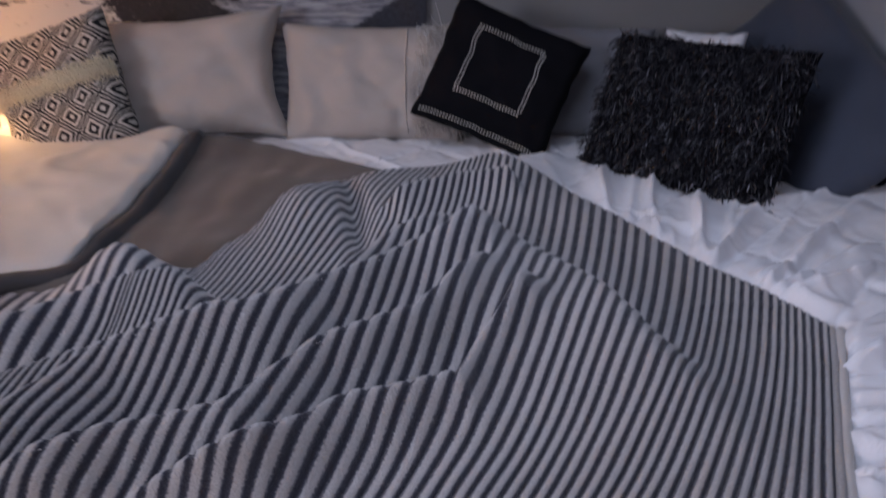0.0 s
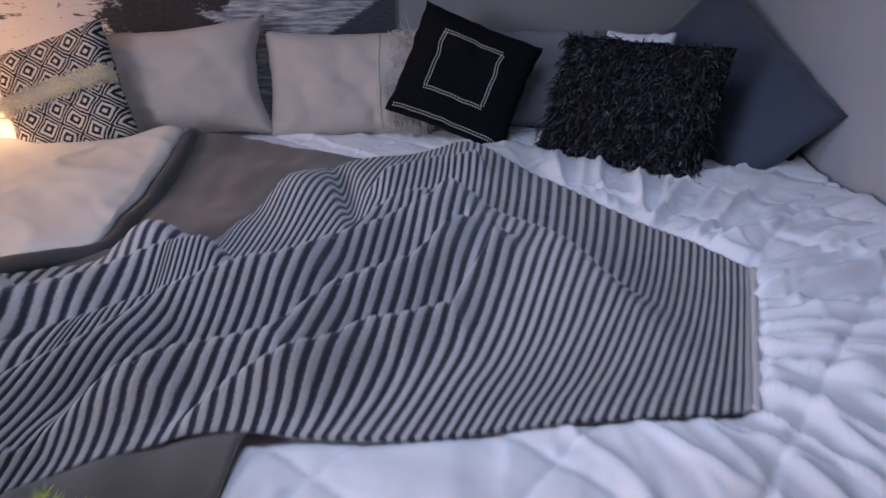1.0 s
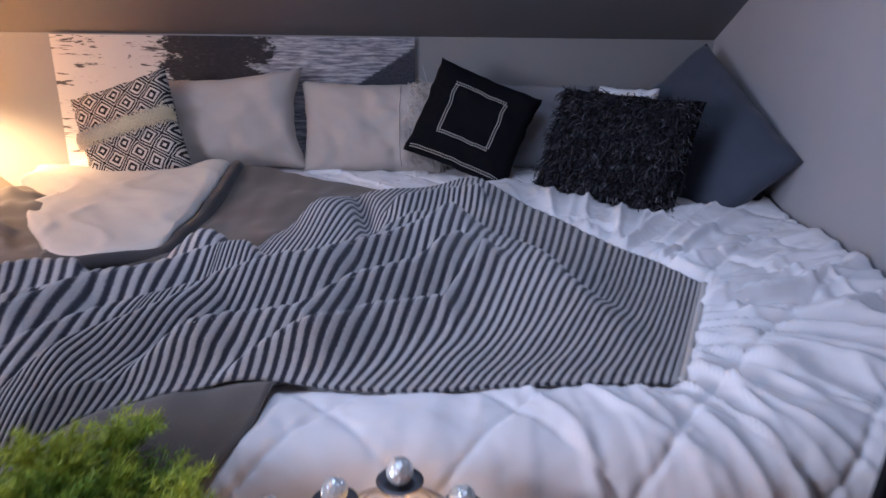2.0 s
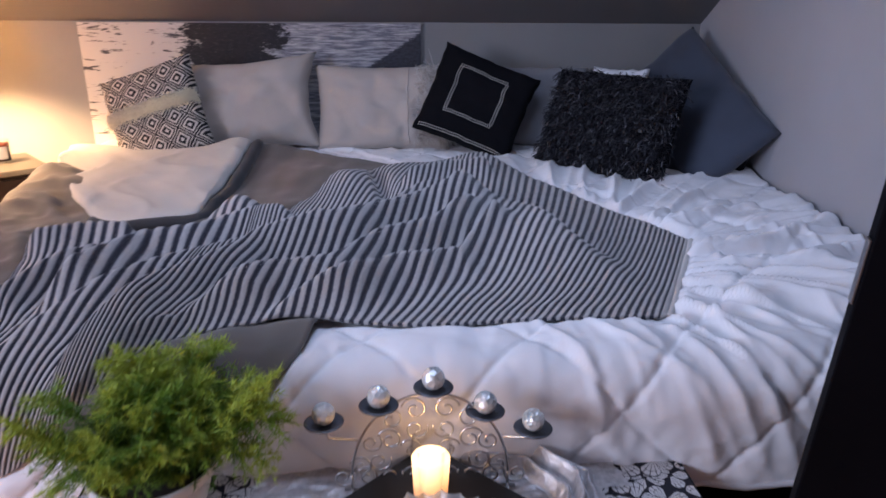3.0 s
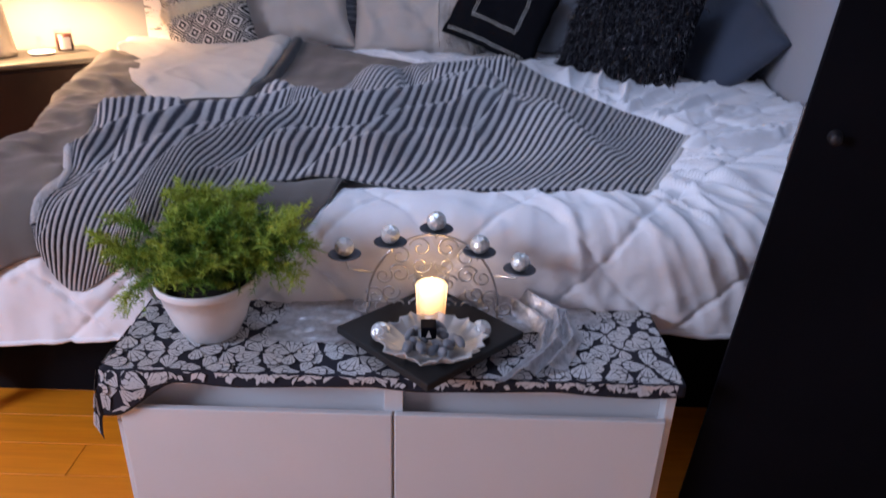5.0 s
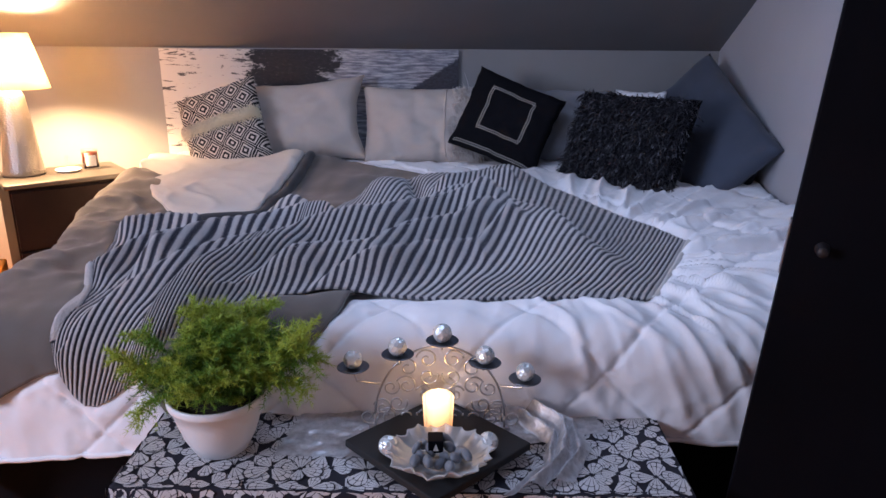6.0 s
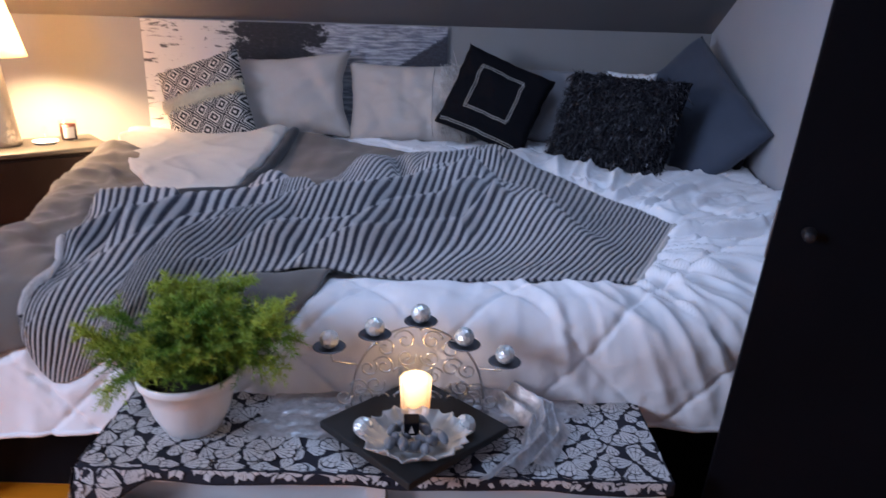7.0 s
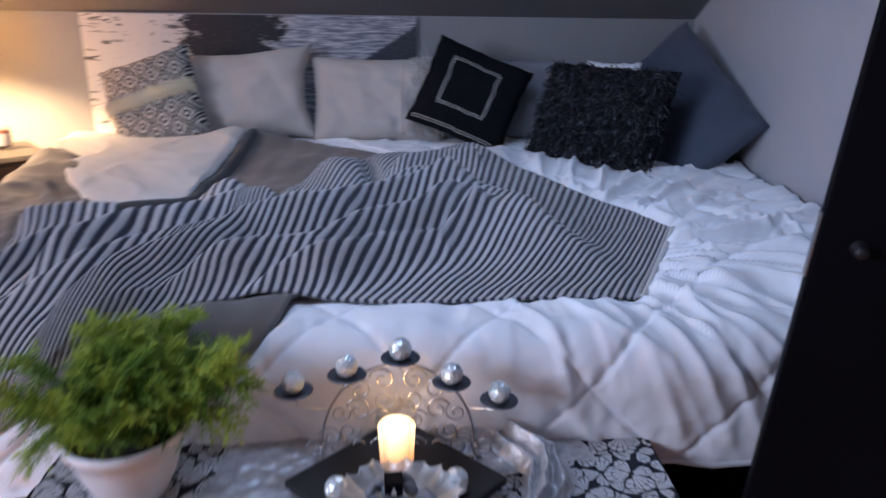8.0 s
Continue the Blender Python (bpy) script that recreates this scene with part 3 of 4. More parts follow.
# ribbed throw: crests of its folds, unrolled, each with its height and the reach of its near and far side
FOLDS = [
    (0.055, 0.085, 0.024, [(-0.92, -1.86), (-0.76, -1.62), (-0.57, -1.45), (-0.36, -1.33)]),
    (0.050, 0.080, 0.022, [(-0.95, -2.08), (-0.70, -1.78), (-0.52, -1.63), (-0.34, -1.55), (-0.21, -1.41), (-0.03, -1.19), (0.20, -1.03)]),
    (0.058, 0.080, 0.022, [(-0.80, -2.14), (-0.63, -1.90), (-0.45, -1.68), (-0.28, -1.58), (-0.11, -1.42), (0.08, -1.24), (0.22, -1.16)]),
    (0.054, 0.070, 0.020, [(-0.57, -1.94), (-0.39, -1.80), (-0.26, -1.745), (-0.15, -1.62), (-0.01, -1.50), (0.16, -1.28)]),
    (0.040, 0.055, 0.018, [(-0.44, -1.93), (-0.26, -1.83), (-0.10, -1.71), (0.065, -1.64), (0.14, -1.49), (0.21, -1.37)]),
    (0.035, 0.060, 0.020, [(-1.12, -1.52), (-0.98, -1.42), (-0.84, -1.38)]),
    (0.030, 0.050, 0.020, [(-1.04, -1.90), (-0.95, -1.66), (-0.80, -1.50)]),
    (0.030, 0.050, 0.020, [(-0.10, -0.98), (0.10, -0.84), (0.25, -0.80)]),
]


def crest(line, a, b):
    """Signed way from a crest, positive on its far side, and how far along the crest, 0 to 1."""
    best = None
    for k_, ((x0, y0), (x1, y1)) in enumerate(zip(line, line[1:])):
        ex, ey = x1 - x0, y1 - y0
        t = max(0.0, min(1.0, ((a - x0) * ex + (b - y0) * ey) / (ex * ex + ey * ey)))
        dx, dy = a - x0 - t * ex, b - y0 - t * ey
        d = math.hypot(dx, dy)
        if best is None or d < best[0]:
            best = (d, math.copysign(d, ex * dy - ey * dx), (k_ + t) / (len(line) - 1))
    return best[1], best[2]


def throw(u, v):
    a0, b0 = edge(T_LOW, u)
    a1, b1 = edge(T_TOP, u, 0.35)
    bow = 0.05 * math.sin(math.pi * v) * math.sin(math.pi * u)
    a, b = a0 + (a1 - a0) * v + bow, b0 + (b1 - b0) * v - 0.5 * bow
    wa, wb = a + 0.018 * nz(a * 7, b * 7, 11), b + 0.018 * nz(a * 7, b * 7, 31)
    rim = min(1.0, v / 0.06 + 0.25, (1 - v) / 0.10 + 0.60)
    lift = 0.026
    for high, near, far, line in FOLDS:
        d, s_ = crest(line, wa, wb)
        if abs(d) < 0.3:
            taper = sstep(-0.03, 0.14, s_) * sstep(1.03, 0.84, s_)
            lift += high * 2.1 * taper * math.exp(-(d / (0.9 * far)) ** 2 if d > 0 else -((-d / (0.8 * near)) ** 1.5))
    # the broad ridge whose far side falls into shade
    across = (a - 0.31) * 0.90 + (b + 1.40) * 0.42
    along = (b + 1.40) * 0.90 - (a - 0.31) * 0.42
    lift += 0.105 * (1 - sstep(-0.01, 0.12, across)) * sstep(-0.34, 0.0, across) * math.exp(-(along / 0.27) ** 2)
    lift += 0.050 * gauss(a, b, -0.12, -0.86, 0.20, 0.24) + 0.055 * gauss(a, b, 0.22, -0.62, 0.17, 0.22)
    lift += 0.055 * gauss(a, b, -0.31, -0.96, 0.09, 0.16)
    lift += 0.030 * gauss(a, b, -0.45, -1.14, 0.08, 0.10)
    lift -= 0.055 * gauss(a + 0.17 * (b + 0.95), b, -0.165, -0.92, 0.028, 0.17)
    lift += 0.105 * gauss(a, b, -0.59, -1.27, 0.10, 0.10) + 0.030 * gauss(a, b, -1.0, -1.62, 0.2, 0.2)
    lift += 0.010 * (0.35 - abs(nz((b - 0.35 * a) * 11 + 2 * nz(a * 3, b * 3, 5), a * 2.2, 3))) * sstep(-0.1, 0.35, a)
    lift += 0.009 * nz(a * 6, b * 6, 21)
    x = (u + 0.22 * u * (1 - u)) * RIBS % 1.0
    lift += 0.009 * (math.sqrt(max(0.0, 1 - ((x - 0.5) * 2) ** 2)) - 0.5)
    return drape(a, b, 0.024 + max(0.0, lift - 0.024) * rim)


tb_thing = thing("throw", "ribbed grey and black striped fleece throw in loose folds", "throw")
tb = part("ribbed_cloth", sheet(RIBS * 8, 210, throw), THROW, tb_thing)
sm = tb.modifiers.new("thick", "SOLIDIFY")
sm.thickness, sm.offset = 0.010, -1
part("hem", tube([throw(1.0, j / 60) + Vector((0.004, 0, -0.001)) for j in range(61)], 0.009, 8), PALE_FUR, tb_thing, "plain pale grey hem")


# ---- pillows and cushions ----
def pad(w, h, t, n=36, pull=0.05, seed=0, crumple=0.010, soft=0.42, folds=0.0):
    """A stuffed square: full in the middle, thin at the seam, sides drawn in between pointed corners."""
    bm = bmesh.new()
    lay = bm.loops.layers.uv.new("UVMap")

    def at(i, j, side):
        u, v = 2 * i / n - 1, 2 * j / n - 1
        x = u * (1 - pull * (1 - v * v)) * w / 2
        z = v * (1 - pull * (1 - u * u)) * h / 2
        full = (max(0.0, (1 - u ** 4)) * max(0.0, (1 - v ** 4))) ** soft
        y = side * t / 2 * full
        wr = crumple * full * (nz(u * 2.2 + seed, v * 2.2, side) + 0.6 * nz(u * 6 + seed, v * 4.5, side + 3))
        wr += folds * full * (0.4 - abs(math.sin(5.2 * u + 1.6 * v + 1.5 * nz(u * 2, v * 2, seed)))) * (0.5 - 0.5 * v)
        wr += crumple * 0.5 * full * math.sin(8 * u * v + seed) * (u * u + v * v) / 2
        return Vector((x + 0.006 * nz(v * 4, seed), y + wr, z + 0.006 * nz(u * 4, seed + 5)))

    gs = {}
    for s in (-1, 1):
        for i in range(n + 1):
            for j in range(n + 1):
                if s == 1 and (i in (0, n) or j in (0, n)):
                    gs[s, i, j] = gs[-1, i, j]
                else:
                    gs[s, i, j] = bm.verts.new(at(i, j, s))
        for i in range(n):
            for j in range(n):
                c = [(i, j), (i + 1, j), (i + 1, j + 1), (i, j + 1)]
                f = bm.faces.new([gs[s, a, b] for a, b in (c if s < 0 else c[::-1])])
                for lp, (a, b) in zip(f.loops, c if s < 0 else c[::-1]):
                    lp[lay].uv = (a / n, b / n)
    return bm, at


def pillow(name, label, mat, m, w, h, t, seed, **kw):
    ob = thing(name, label, "pillow" if name == "pillow" else "cushion", m)
    bm, at = pad(w, h, t, seed=seed, **kw)
    part("cover", bm, mat, ob)
    return ob, at


pillow("pillow", "pale greige pillow with pointed corners propped against the wall", GREIGE, axes((-0.80, -0.18, 0.900), (1, -0.02, 0.075), (0.0, 0.32, 1)), 0.70, 0.425, 0.21, 1, crumple=0.016, pull=0.15, folds=0.024)
pb, at_ = pillow("pillow", "pale greige pillow with a side seam and soft vertical creases", GREIGE, axes((-0.175, -0.18, 0.885), (1, 0, 0.0), (0, 0.32, 1)), 0.60, 0.39, 0.20, 4, crumple=0.012, pull=0.07, folds=0.036)
part("seam", tube([at_(25, j, -1) + Vector((0, -0.002, 0)) for j in range(2, 35)], 0.0035, 6), GREIGE, pb)
bm = bmesh.new()
for _ in range(1100):
    p = Vector((random.uniform(0.14, 0.30), -0.080 + random.uniform(-0.02, 0.03), random.uniform(-0.14, 0.18)))
    d = Vector((random.uniform(-0.2, 0.6), random.uniform(-0.5, 0.1), random.uniform(-1.2, 0.2))).normalized() * random.uniform(0.04, 0.085)
    tube([p, p + d * 0.5 + Vector((0, -0.006, 0.004)), p + d], 0.0016, 3, bm, 0.3)
part("fur_trim", bm, PALE_FUR, pb, "long pale fur trim along one end")
pillow("pillow", "cool grey pillow behind the black cushion", COOL_GREY, axes((0.46, -0.15, 0.89), (1, 0, -0.03), (0, 0.30, 1)), 0.60, 0.37, 0.15, 7)
pillow("pillow", "white pillow mostly hidden behind the shaggy cushion", WHITE_COTTON, axes((0.83, -0.36, 0.895), (0.8, -0.45, 0), (0.1, 0.25, 1)), 0.24, 0.38, 0.13, 9)

# large slate pillow leaning across the corner, a black one behind it
pillow("pillow", "large slate blue pillow leaning on its corner against the gable wall", SLATE_BLUE, axes((1.105, -0.45, 0.893), (0.09, -0.60, -0.31), (0.31, -0.02, 0.45)), 0.78, 0.48, 0.15, 12, pull=0.035)
pillow("pillow", "black pillow tucked behind the slate blue pillow", BLACK_CLOTH, axes((1.21, -0.46, 0.80), (0.05, -0.62, -0.14), (0.12, -0.02, 0.45)), 0.62, 0.36, 0.10, 15)

# cushion with woven diamonds and a fur band
gc, at_ = pillow("cushion", "cream and black diamond-woven cushion with a cream fur band", DIAMOND, axes((-1.115, -0.34, 0.885), (0.94, -0.05, 0.31), (-0.24, 0.36, 0.95)), 0.41, 0.41, 0.14, 20, pull=0.05)
bm = bmesh.new()
part("fur_ground", sheet(40, 10, lambda u, v: at_(36 * u, 17.4 + 4.2 * v, -1) - Vector((0, 0.001 + (0.015 + 0.005 * nz(u * 9, 1)) * math.sin(math.pi * v), 0))), FUR, gc, "cream fur ground")
for _ in range(4600):
    i, j = random.uniform(-0.2, 36.2), random.gauss(19.5, 1.1)
    p = at_(min(36, max(0, i)), j, -1) - Vector((0, 0.013 * math.exp(-((j - 19.5) / 1.6) ** 2), 0))
    d = Vector((random.gauss(0, 0.5), -0.9 + random.gauss(0, 0.3), random.gauss(-0.25, 0.7))).normalized() * random.uniform(0.010, 0.022)
    tube([p, p + d * 0.55 + Vector((0, 0, 0.002)), p + d + Vector((0, 0.001, -0.004))], 0.0019, 3, bm, 0.4)
part("fur_band", bm, FUR, gc, "cream long-haired fur band")

# black cushion with stitched squares
bc, at_ = pillow("cushion", "black cushion with white stitched squares and a stitched border", BLACK_CLOTH, axes((0.229, -0.345, 0.930), (0.383, -0.065, -0.150), (0.158, 0.104, 0.294)), 0.435, 0.40, 0.13, 25, pull=0.045)


def stitches(i0, i1, j0, j1, step, along):
    bm = bmesh.new()
    n = round((i1 - i0) / step) if along == "x" else round((j1 - j0) / step)
    for k_ in range(n):
        for row in (0, 1):
            f = (k_ + 0.25) * step
            i, j = (i0 + f, j0 + row * 0.8) if along == "x" else (i0 + row * 0.8, j0 + f)
            di, dj = (step * 0.5, 0.30) if along == "x" else (0.30, step * 0.5)
            q = [at_(i, j, -1), at_(i + di, j, -1), at_(i + di, j + dj, -1), at_(i, j + dj, -1)]
            lo_ = [bm.verts.new(p + Vector((0, 0.001, 0))) for p in q]
            hi_ = [bm.verts.new(p + Vector((0, -0.0025, 0))) for p in q]
            bm.faces.new(hi_)
            for a in range(4):
                bm.faces.new((lo_[a], lo_[(a + 1) % 4], hi_[(a + 1) % 4], hi_[a]))
    return bm


for spec in ((7.5, 26.0, 9.5, 10, 0.8, "x"), (7.5, 26.0, 28.0, 28.4, 0.8, "x"), (7.5, 8, 10.6, 27.8, 0.8, "y"), (25.2, 25.6, 10.6, 27.8, 0.8, "y"), (1.6, 34.4, 1.6, 2, 0.8, "x")):
    part("stitching", stitches(*spec), THREAD, bc, "white double row of stitches", smooth=False)

# shaggy ribbon cushion
sc, at_ = pillow("cushion", "charcoal cushion covered in shaggy ribbon strands", BLACK_CLOTH, axes((0.735, -0.60, 0.868), (0.74, -0.66, -0.01), (0.36, 0.24, 0.9)), 0.56, 0.45, 0.13, 30, pull=0.03)
bm = bmesh.new()
for _ in range(7000):
    i, j = random.uniform(0, 36), random.uniform(0.3, 36)
    side = -1 if random.random() < 0.86 else 1
    p = at_(i, j, side)
    d = Vector((random.gauss(0, 0.75), side * abs(random.gauss(0.5, 0.3)), random.gauss(-0.45, 0.6))).normalized()
    ln = random.uniform(0.016, 0.038)
    wv = d.cross(Vector((random.gauss(0, 1), random.gauss(0, 1), random.gauss(0, 1)))).normalized() * random.uniform(0.0010, 0.0022)
    q = [p, p + d * ln * 0.5 + Vector((0, side * 0.004, 0)), p + d * ln + Vector((0, 0, -0.008))]
    vs = [[bm.verts.new(c + s * wv) for s in (-1, 1)] for c in q]
    for a, b in zip(vs, vs[1:]):
        bm.faces.new((a[0], a[1], b[1], b[0]))
tagged(part("shag", bm, SHAG, sc, "dark ribbon strands with a dull shine", smooth=False), kind="stuff")

# ---- nightstand, lamp and small things on it ----
NS = pose(-1.885, -0.425, 0, 0, 0, 40)
ns = thing("nightstand", "black-brown nightstand with a pale grey top", "nightstand", NS)
part("body", box(-0.25, 0.25, -0.17, 0.17, 0.05, 0.66, 0.004), BLACK_WOOD, ns, smooth=False)
part("top", box(-0.27, 0.27, -0.19, 0.19, 0.66, 0.682, 0.008, 3), LIGHT_TOP, ns, "pale grey top with rounded edge", smooth=False)
dr = part("drawer_front", box(-0.243, 0.243, -0.186, -0.172, 0.38, 0.645, 0.003), BLACK_WOOD, ns, smooth=False)
part("handle", box(-0.04, 0.04, -0.205, -0.187, 0.405, 0.42, 0.003), STEEL, dr, "small steel handle", smooth=False)
part("drawer_front", box(-0.243, 0.243, -0.186, -0.172, 0.07, 0.37, 0.003), BLACK_WOOD, ns, smooth=False)
for x in (-0.22, 0.22):
    for y in (-0.14, 0.14):
        part("foot", box(x - 0.02, x + 0.02, y - 0.02, y + 0.02, 0.0, 0.05), BLACK_WOOD, ns, smooth=False)

tl = thing("table_lamp", "hammered silver table lamp with a warm glowing cloth shade", "lamp", pose(-2.03, -0.48, 0.682))
part("base", lathe([(0, 0), (0.086, 0), (0.090, 0.008), (0.086, 0.03), (0.052, 0.36), (0.040, 0.385), (0.012, 0.40), (0.012, 0.46), (0, 0.46)], 48), HAMMERED, tl, "hammered tapering silver base")
part("shade", lathe([(0.165, 0.395), (0.105, 0.635), (0.1035, 0.635), (0.1635, 0.395), (0.165, 0.395)], 64), SHADE, tl, "cream cloth shade")
for k_ in range(3):
    a = 2 * math.pi * k_ / 3
    part("shade_spoke", tube([(0.011 * math.cos(a), 0.011 * math.sin(a), 0.45), (0.104 * math.cos(a), 0.104 * math.sin(a), 0.625)], 0.0015, 6), STEEL, tl)

jar = thing("jar_candle", "glass jar candle with a white label and dark red wax", "candle", pose(-1.80, -0.31, 0.683))
part("glass", lathe([(0, 0), (0.036, 0), (0.039, 0.004), (0.039, 0.095), (0.036, 0.095), (0.036, 0.006), (0, 0.006)], 32), GLASS, jar)
part("wax", lathe([(0, 0.0065), (0.0355, 0.0065), (0.0355, 0.078), (0, 0.078)], 32), RED_WAX, jar)
part("label", sheet(14, 2, lambda u, v: Vector((0.0396 * math.cos(radians(-95 + 72 * u)), 0.0396 * math.sin(radians(-95 + 72 * u)), 0.016 + 0.052 * v))), LABEL, jar, "white paper label")
fg = thing("figurine", "small clear glass bird figurine on a saucer", "figurine", pose(-1.865, -0.40, 0.683) @ Matrix.Scale(1.25, 4))
part("saucer", lathe([(0, 0), (0.035, 0), (0.045, 0.008), (0.044, 0.010), (0.034, 0.004), (0, 0.004)], 32), CERAMIC, fg)
part("bird", lathe([(0, 0.004), (0.016, 0.006), (0.020, 0.016), (0.012, 0.030), (0.006, 0.040), (0.010, 0.050), (0.006, 0.060), (0, 0.062)], 20), GLASS, fg)
solid("cable", tube([(-1.66, -0.58, 0.0), (-1.70, -0.60, 0.25)] + [(-1.70 + 0.08 * (i / 8) ** 2, -0.60 - 0.03 * i / 8, 0.25 + 0.22 * i / 8) for i in range(1, 9)], 0.0025, 6), THREAD, "thin pale cable curving beside the nightstand", "cable")
solid("storage_box", moved(box(-0.16, 0.16, -0.12, 0.12, 0.0, 0.31, 0.01, 2), pose(-2.20, -0.78, 0, 0, 0, 25)), ORANGE, "low orange storage box on the floor beside the nightstand", "box", smooth=False)

# ---- bench at the foot of the bed ----
BX0, BX1, BY0, BY1, BZ = -0.728, 0.490, -2.436, -2.035, 0.412
bx, by = (BX0 + BX1) / 2, (BY0 + BY1) / 2
bench = thing("storage_bench", "low white lacquered two-door bench at the foot of the bed", "bench", pose(bx, by, 0))
hw, hd = (BX1 - BX0) / 2, (BY1 - BY0) / 2
part("top", box(-hw, hw, -hd, hd, BZ - 0.03, BZ, 0.002), WHITE_LACQUER, bench, smooth=False)
for s in (-1, 1):
    part("side_panel", box(min(s * hw, s * (hw - 0.02)), max(s * hw, s * (hw - 0.02)), -hd + 0.02, hd, 0.0, BZ - 0.031, 0.001), WHITE_LACQUER, bench, smooth=False)
part("back_panel", box(-hw + 0.021, hw - 0.021, hd - 0.012, hd, 0.0, BZ - 0.032), WHITE_LACQUER, bench, smooth=False)
part("divider", box(-0.02, 0.02, -hd + 0.012, hd - 0.02, 0.0, BZ - 0.032, 0.001), WHITE_LACQUER, bench, smooth=False)
for x0, x1 in ((-hw + 0.0215, -0.0025), (0.0025, hw - 0.0215)):
    part("door", box(x0, x1, -hd - 0.004, -hd + 0.0115, 0.02, BZ - 0.092, 0.003), WHITE_LACQUER, bench, smooth=False)
for x0, x1 in ((-hw + 0.021, -0.021), (0.021, hw - 0.021)):
    part("inner_panel", box(x0, x1, -hd + 0.055, -hd + 0.065, 0.02, BZ - 0.032), WHITE_LACQUER, bench, "recessed panel behind the finger gap", smooth=False)


def cloth_at(a, b, proud=0.0):
    """The cloth, unrolled: it falls a hand's width over the free end and a little over the front."""
    lo_a, lo_b = -hw - 0.004, -hd - 0.004
    z = BZ + 0.004 + 0.0012 * nz(a * 12, b * 12) + proud
    x, y = max(a, lo_a), max(b, lo_b)
    da, db = max(0.0, lo_a - a), max(0.0, lo_b - b)
    z -= max(da, db) if da * db == 0 else math.hypot(da, db)
    if da:
        x -= 0.02 * sstep(0, 0.2, da) * (1 + 0.6 * math.sin(b * 22)) + 0.10 * min(db, 0.05) + proud
    if db:
        y -= 0.006 * sstep(0, 0.04, db) * (1.2 + math.sin(a * 17 + 2 * nz(a * 5, 0))) + proud
    return Vector((x, y, z))


CA0, CA1, CB0, CB1 = -hw - 0.14, hw + 0.005, -hd - 0.030, hd - 0.005


def low_edge(a):
    """The front edge of the cloth hangs lower towards its free corner."""
    return CB0 - 0.085 * sstep(-hw + 0.16, -hw + 0.01, a) - 0.002 * math.sin(a * 14)


bm = sheet(170, 70, lambda u, v: cloth_at(CA0 + u * (CA1 - CA0), low_edge(CA0 + u * (CA1 - CA0)) * (1 - v) + CB1 * v))
tc_thing = thing("tablecloth", "black cloth printed with pale butterflies over the bench", "tablecloth", pose(bx, by, 0))
tc = part("cloth", bm, NAVY, tc_thing)
sm = tc.modifiers.new("thick", "SOLIDIFY")
sm.thickness, sm.offset = 0.0015, 1


def butterfly(bm, under, ca, cb, turn, size, proud):
    """Two pairs of veined wings on a dark outline; every cell between the veins is a small patch of its own."""
    for mid, span, reach in ((0.62, 0.57, 1.0), (math.pi - 0.62, 0.57, 1.0), (-0.66, 0.55, 0.78), (math.pi + 0.66, 0.55, 0.78)):
        def on(t_, r_):
            w = 1 - 0.34 * abs((t_ - mid) / span) ** 2.5
            rr = size * reach * w * r_
            return ca + rr * math.cos(t_ + turn), cb + rr * math.sin(t_ + turn)

        def patch(target, pts, lift):
            ma, mb = sum(p[0] for p in pts) / len(pts), sum(p[1] for p in pts) / len(pts)
            ea, eb = -hw - 0.004, -hd - 0.004
            pts = [((max if ma > ea else min)(p[0], ea + (0.001 if ma > ea else -0.001)), (max if mb > eb else min)(p[1], eb + (0.001 if mb > eb else -0.001))) for p in pts]
            if all(CA0 < p[0] < CA1 and low_edge(p[0]) + 0.002 < p[1] < CB1 for p in pts):
                target.faces.new([target.verts.new(cloth_at(p[0], p[1], lift)) for p in pts])

        patch(under, [on(mid, 0.0)] + [on(mid + span * 1.04 * (q_ / 4 - 1), 1.07) for q_ in range(9)], proud)
        n = 4
        for k_ in range(n):
            t0, t1 = mid - span + 2 * span * (k_ + 0.07) / n, mid - span + 2 * span * (k_ + 0.93) / n
            for r0, r1 in ((0.14, 0.70), (0.75, 0.99)):
                patch(bm, [on(t0, r0), on(t0, r1), on((t0 + t1) / 2, r1 * 1.02), on(t1, r1), on(t1, r0)], proud + 0.0003)


bm, ub = bmesh.new(), bmesh.new()
rnd = random.Random(5)
pitch = 0.070
for jj in range(11):
    for ii in range(24):
        ca = CA0 + (ii + 0.5 * (jj % 2)) * pitch + rnd.uniform(-0.010, 0.010)
        cb = CB0 - 0.08 + jj * pitch * 0.86 + rnd.uniform(-0.010, 0.010)
        butterfly(bm, ub, ca, cb, rnd.uniform(0, 6.28), rnd.uniform(0.050, 0.060), 0.0018 + 0.0005 * ((ii * 2 + jj * 3) % 6))
tagged(part("wing_outline", ub, NAVY, tc_thing, smooth=False), kind="stuff")
tagged(part("butterfly_print", bm, PRINT, tc_thing, "pale grey veined butterfly wings", smooth=False), kind="stuff")


# sheer silver scarf, flat across the cloth with a bunched tail
def scarf(u, v):
    c = [(0.0, -0.40, -2.22), (0.3, -0.20, -2.20), (0.55, 0.05, -2.19), (0.8, 0.24, -2.15), (1.0, 0.345, -2.13)]
    x = float(np.interp(u, [p[0] for p in c], [p[1] for p in c]))
    y = float(np.interp(u, [p[0] for p in c], [p[2] for p in c]))
    half = 0.10 + 0.02 * math.sin(5 * u)
    w = (v - 0.5) * 2
    z = BZ + 0.009 + 0.006 * abs(nz(u * 7, v * 5, 2)) + 0.004 * abs(nz(u * 22, v * 9, 5))
    return Vector((x + 0.03 * w * (0.5 - u) + 0.006 * nz(v * 9, u, 3), y + w * half + 0.008 * nz(u * 8, 1, 3), z))


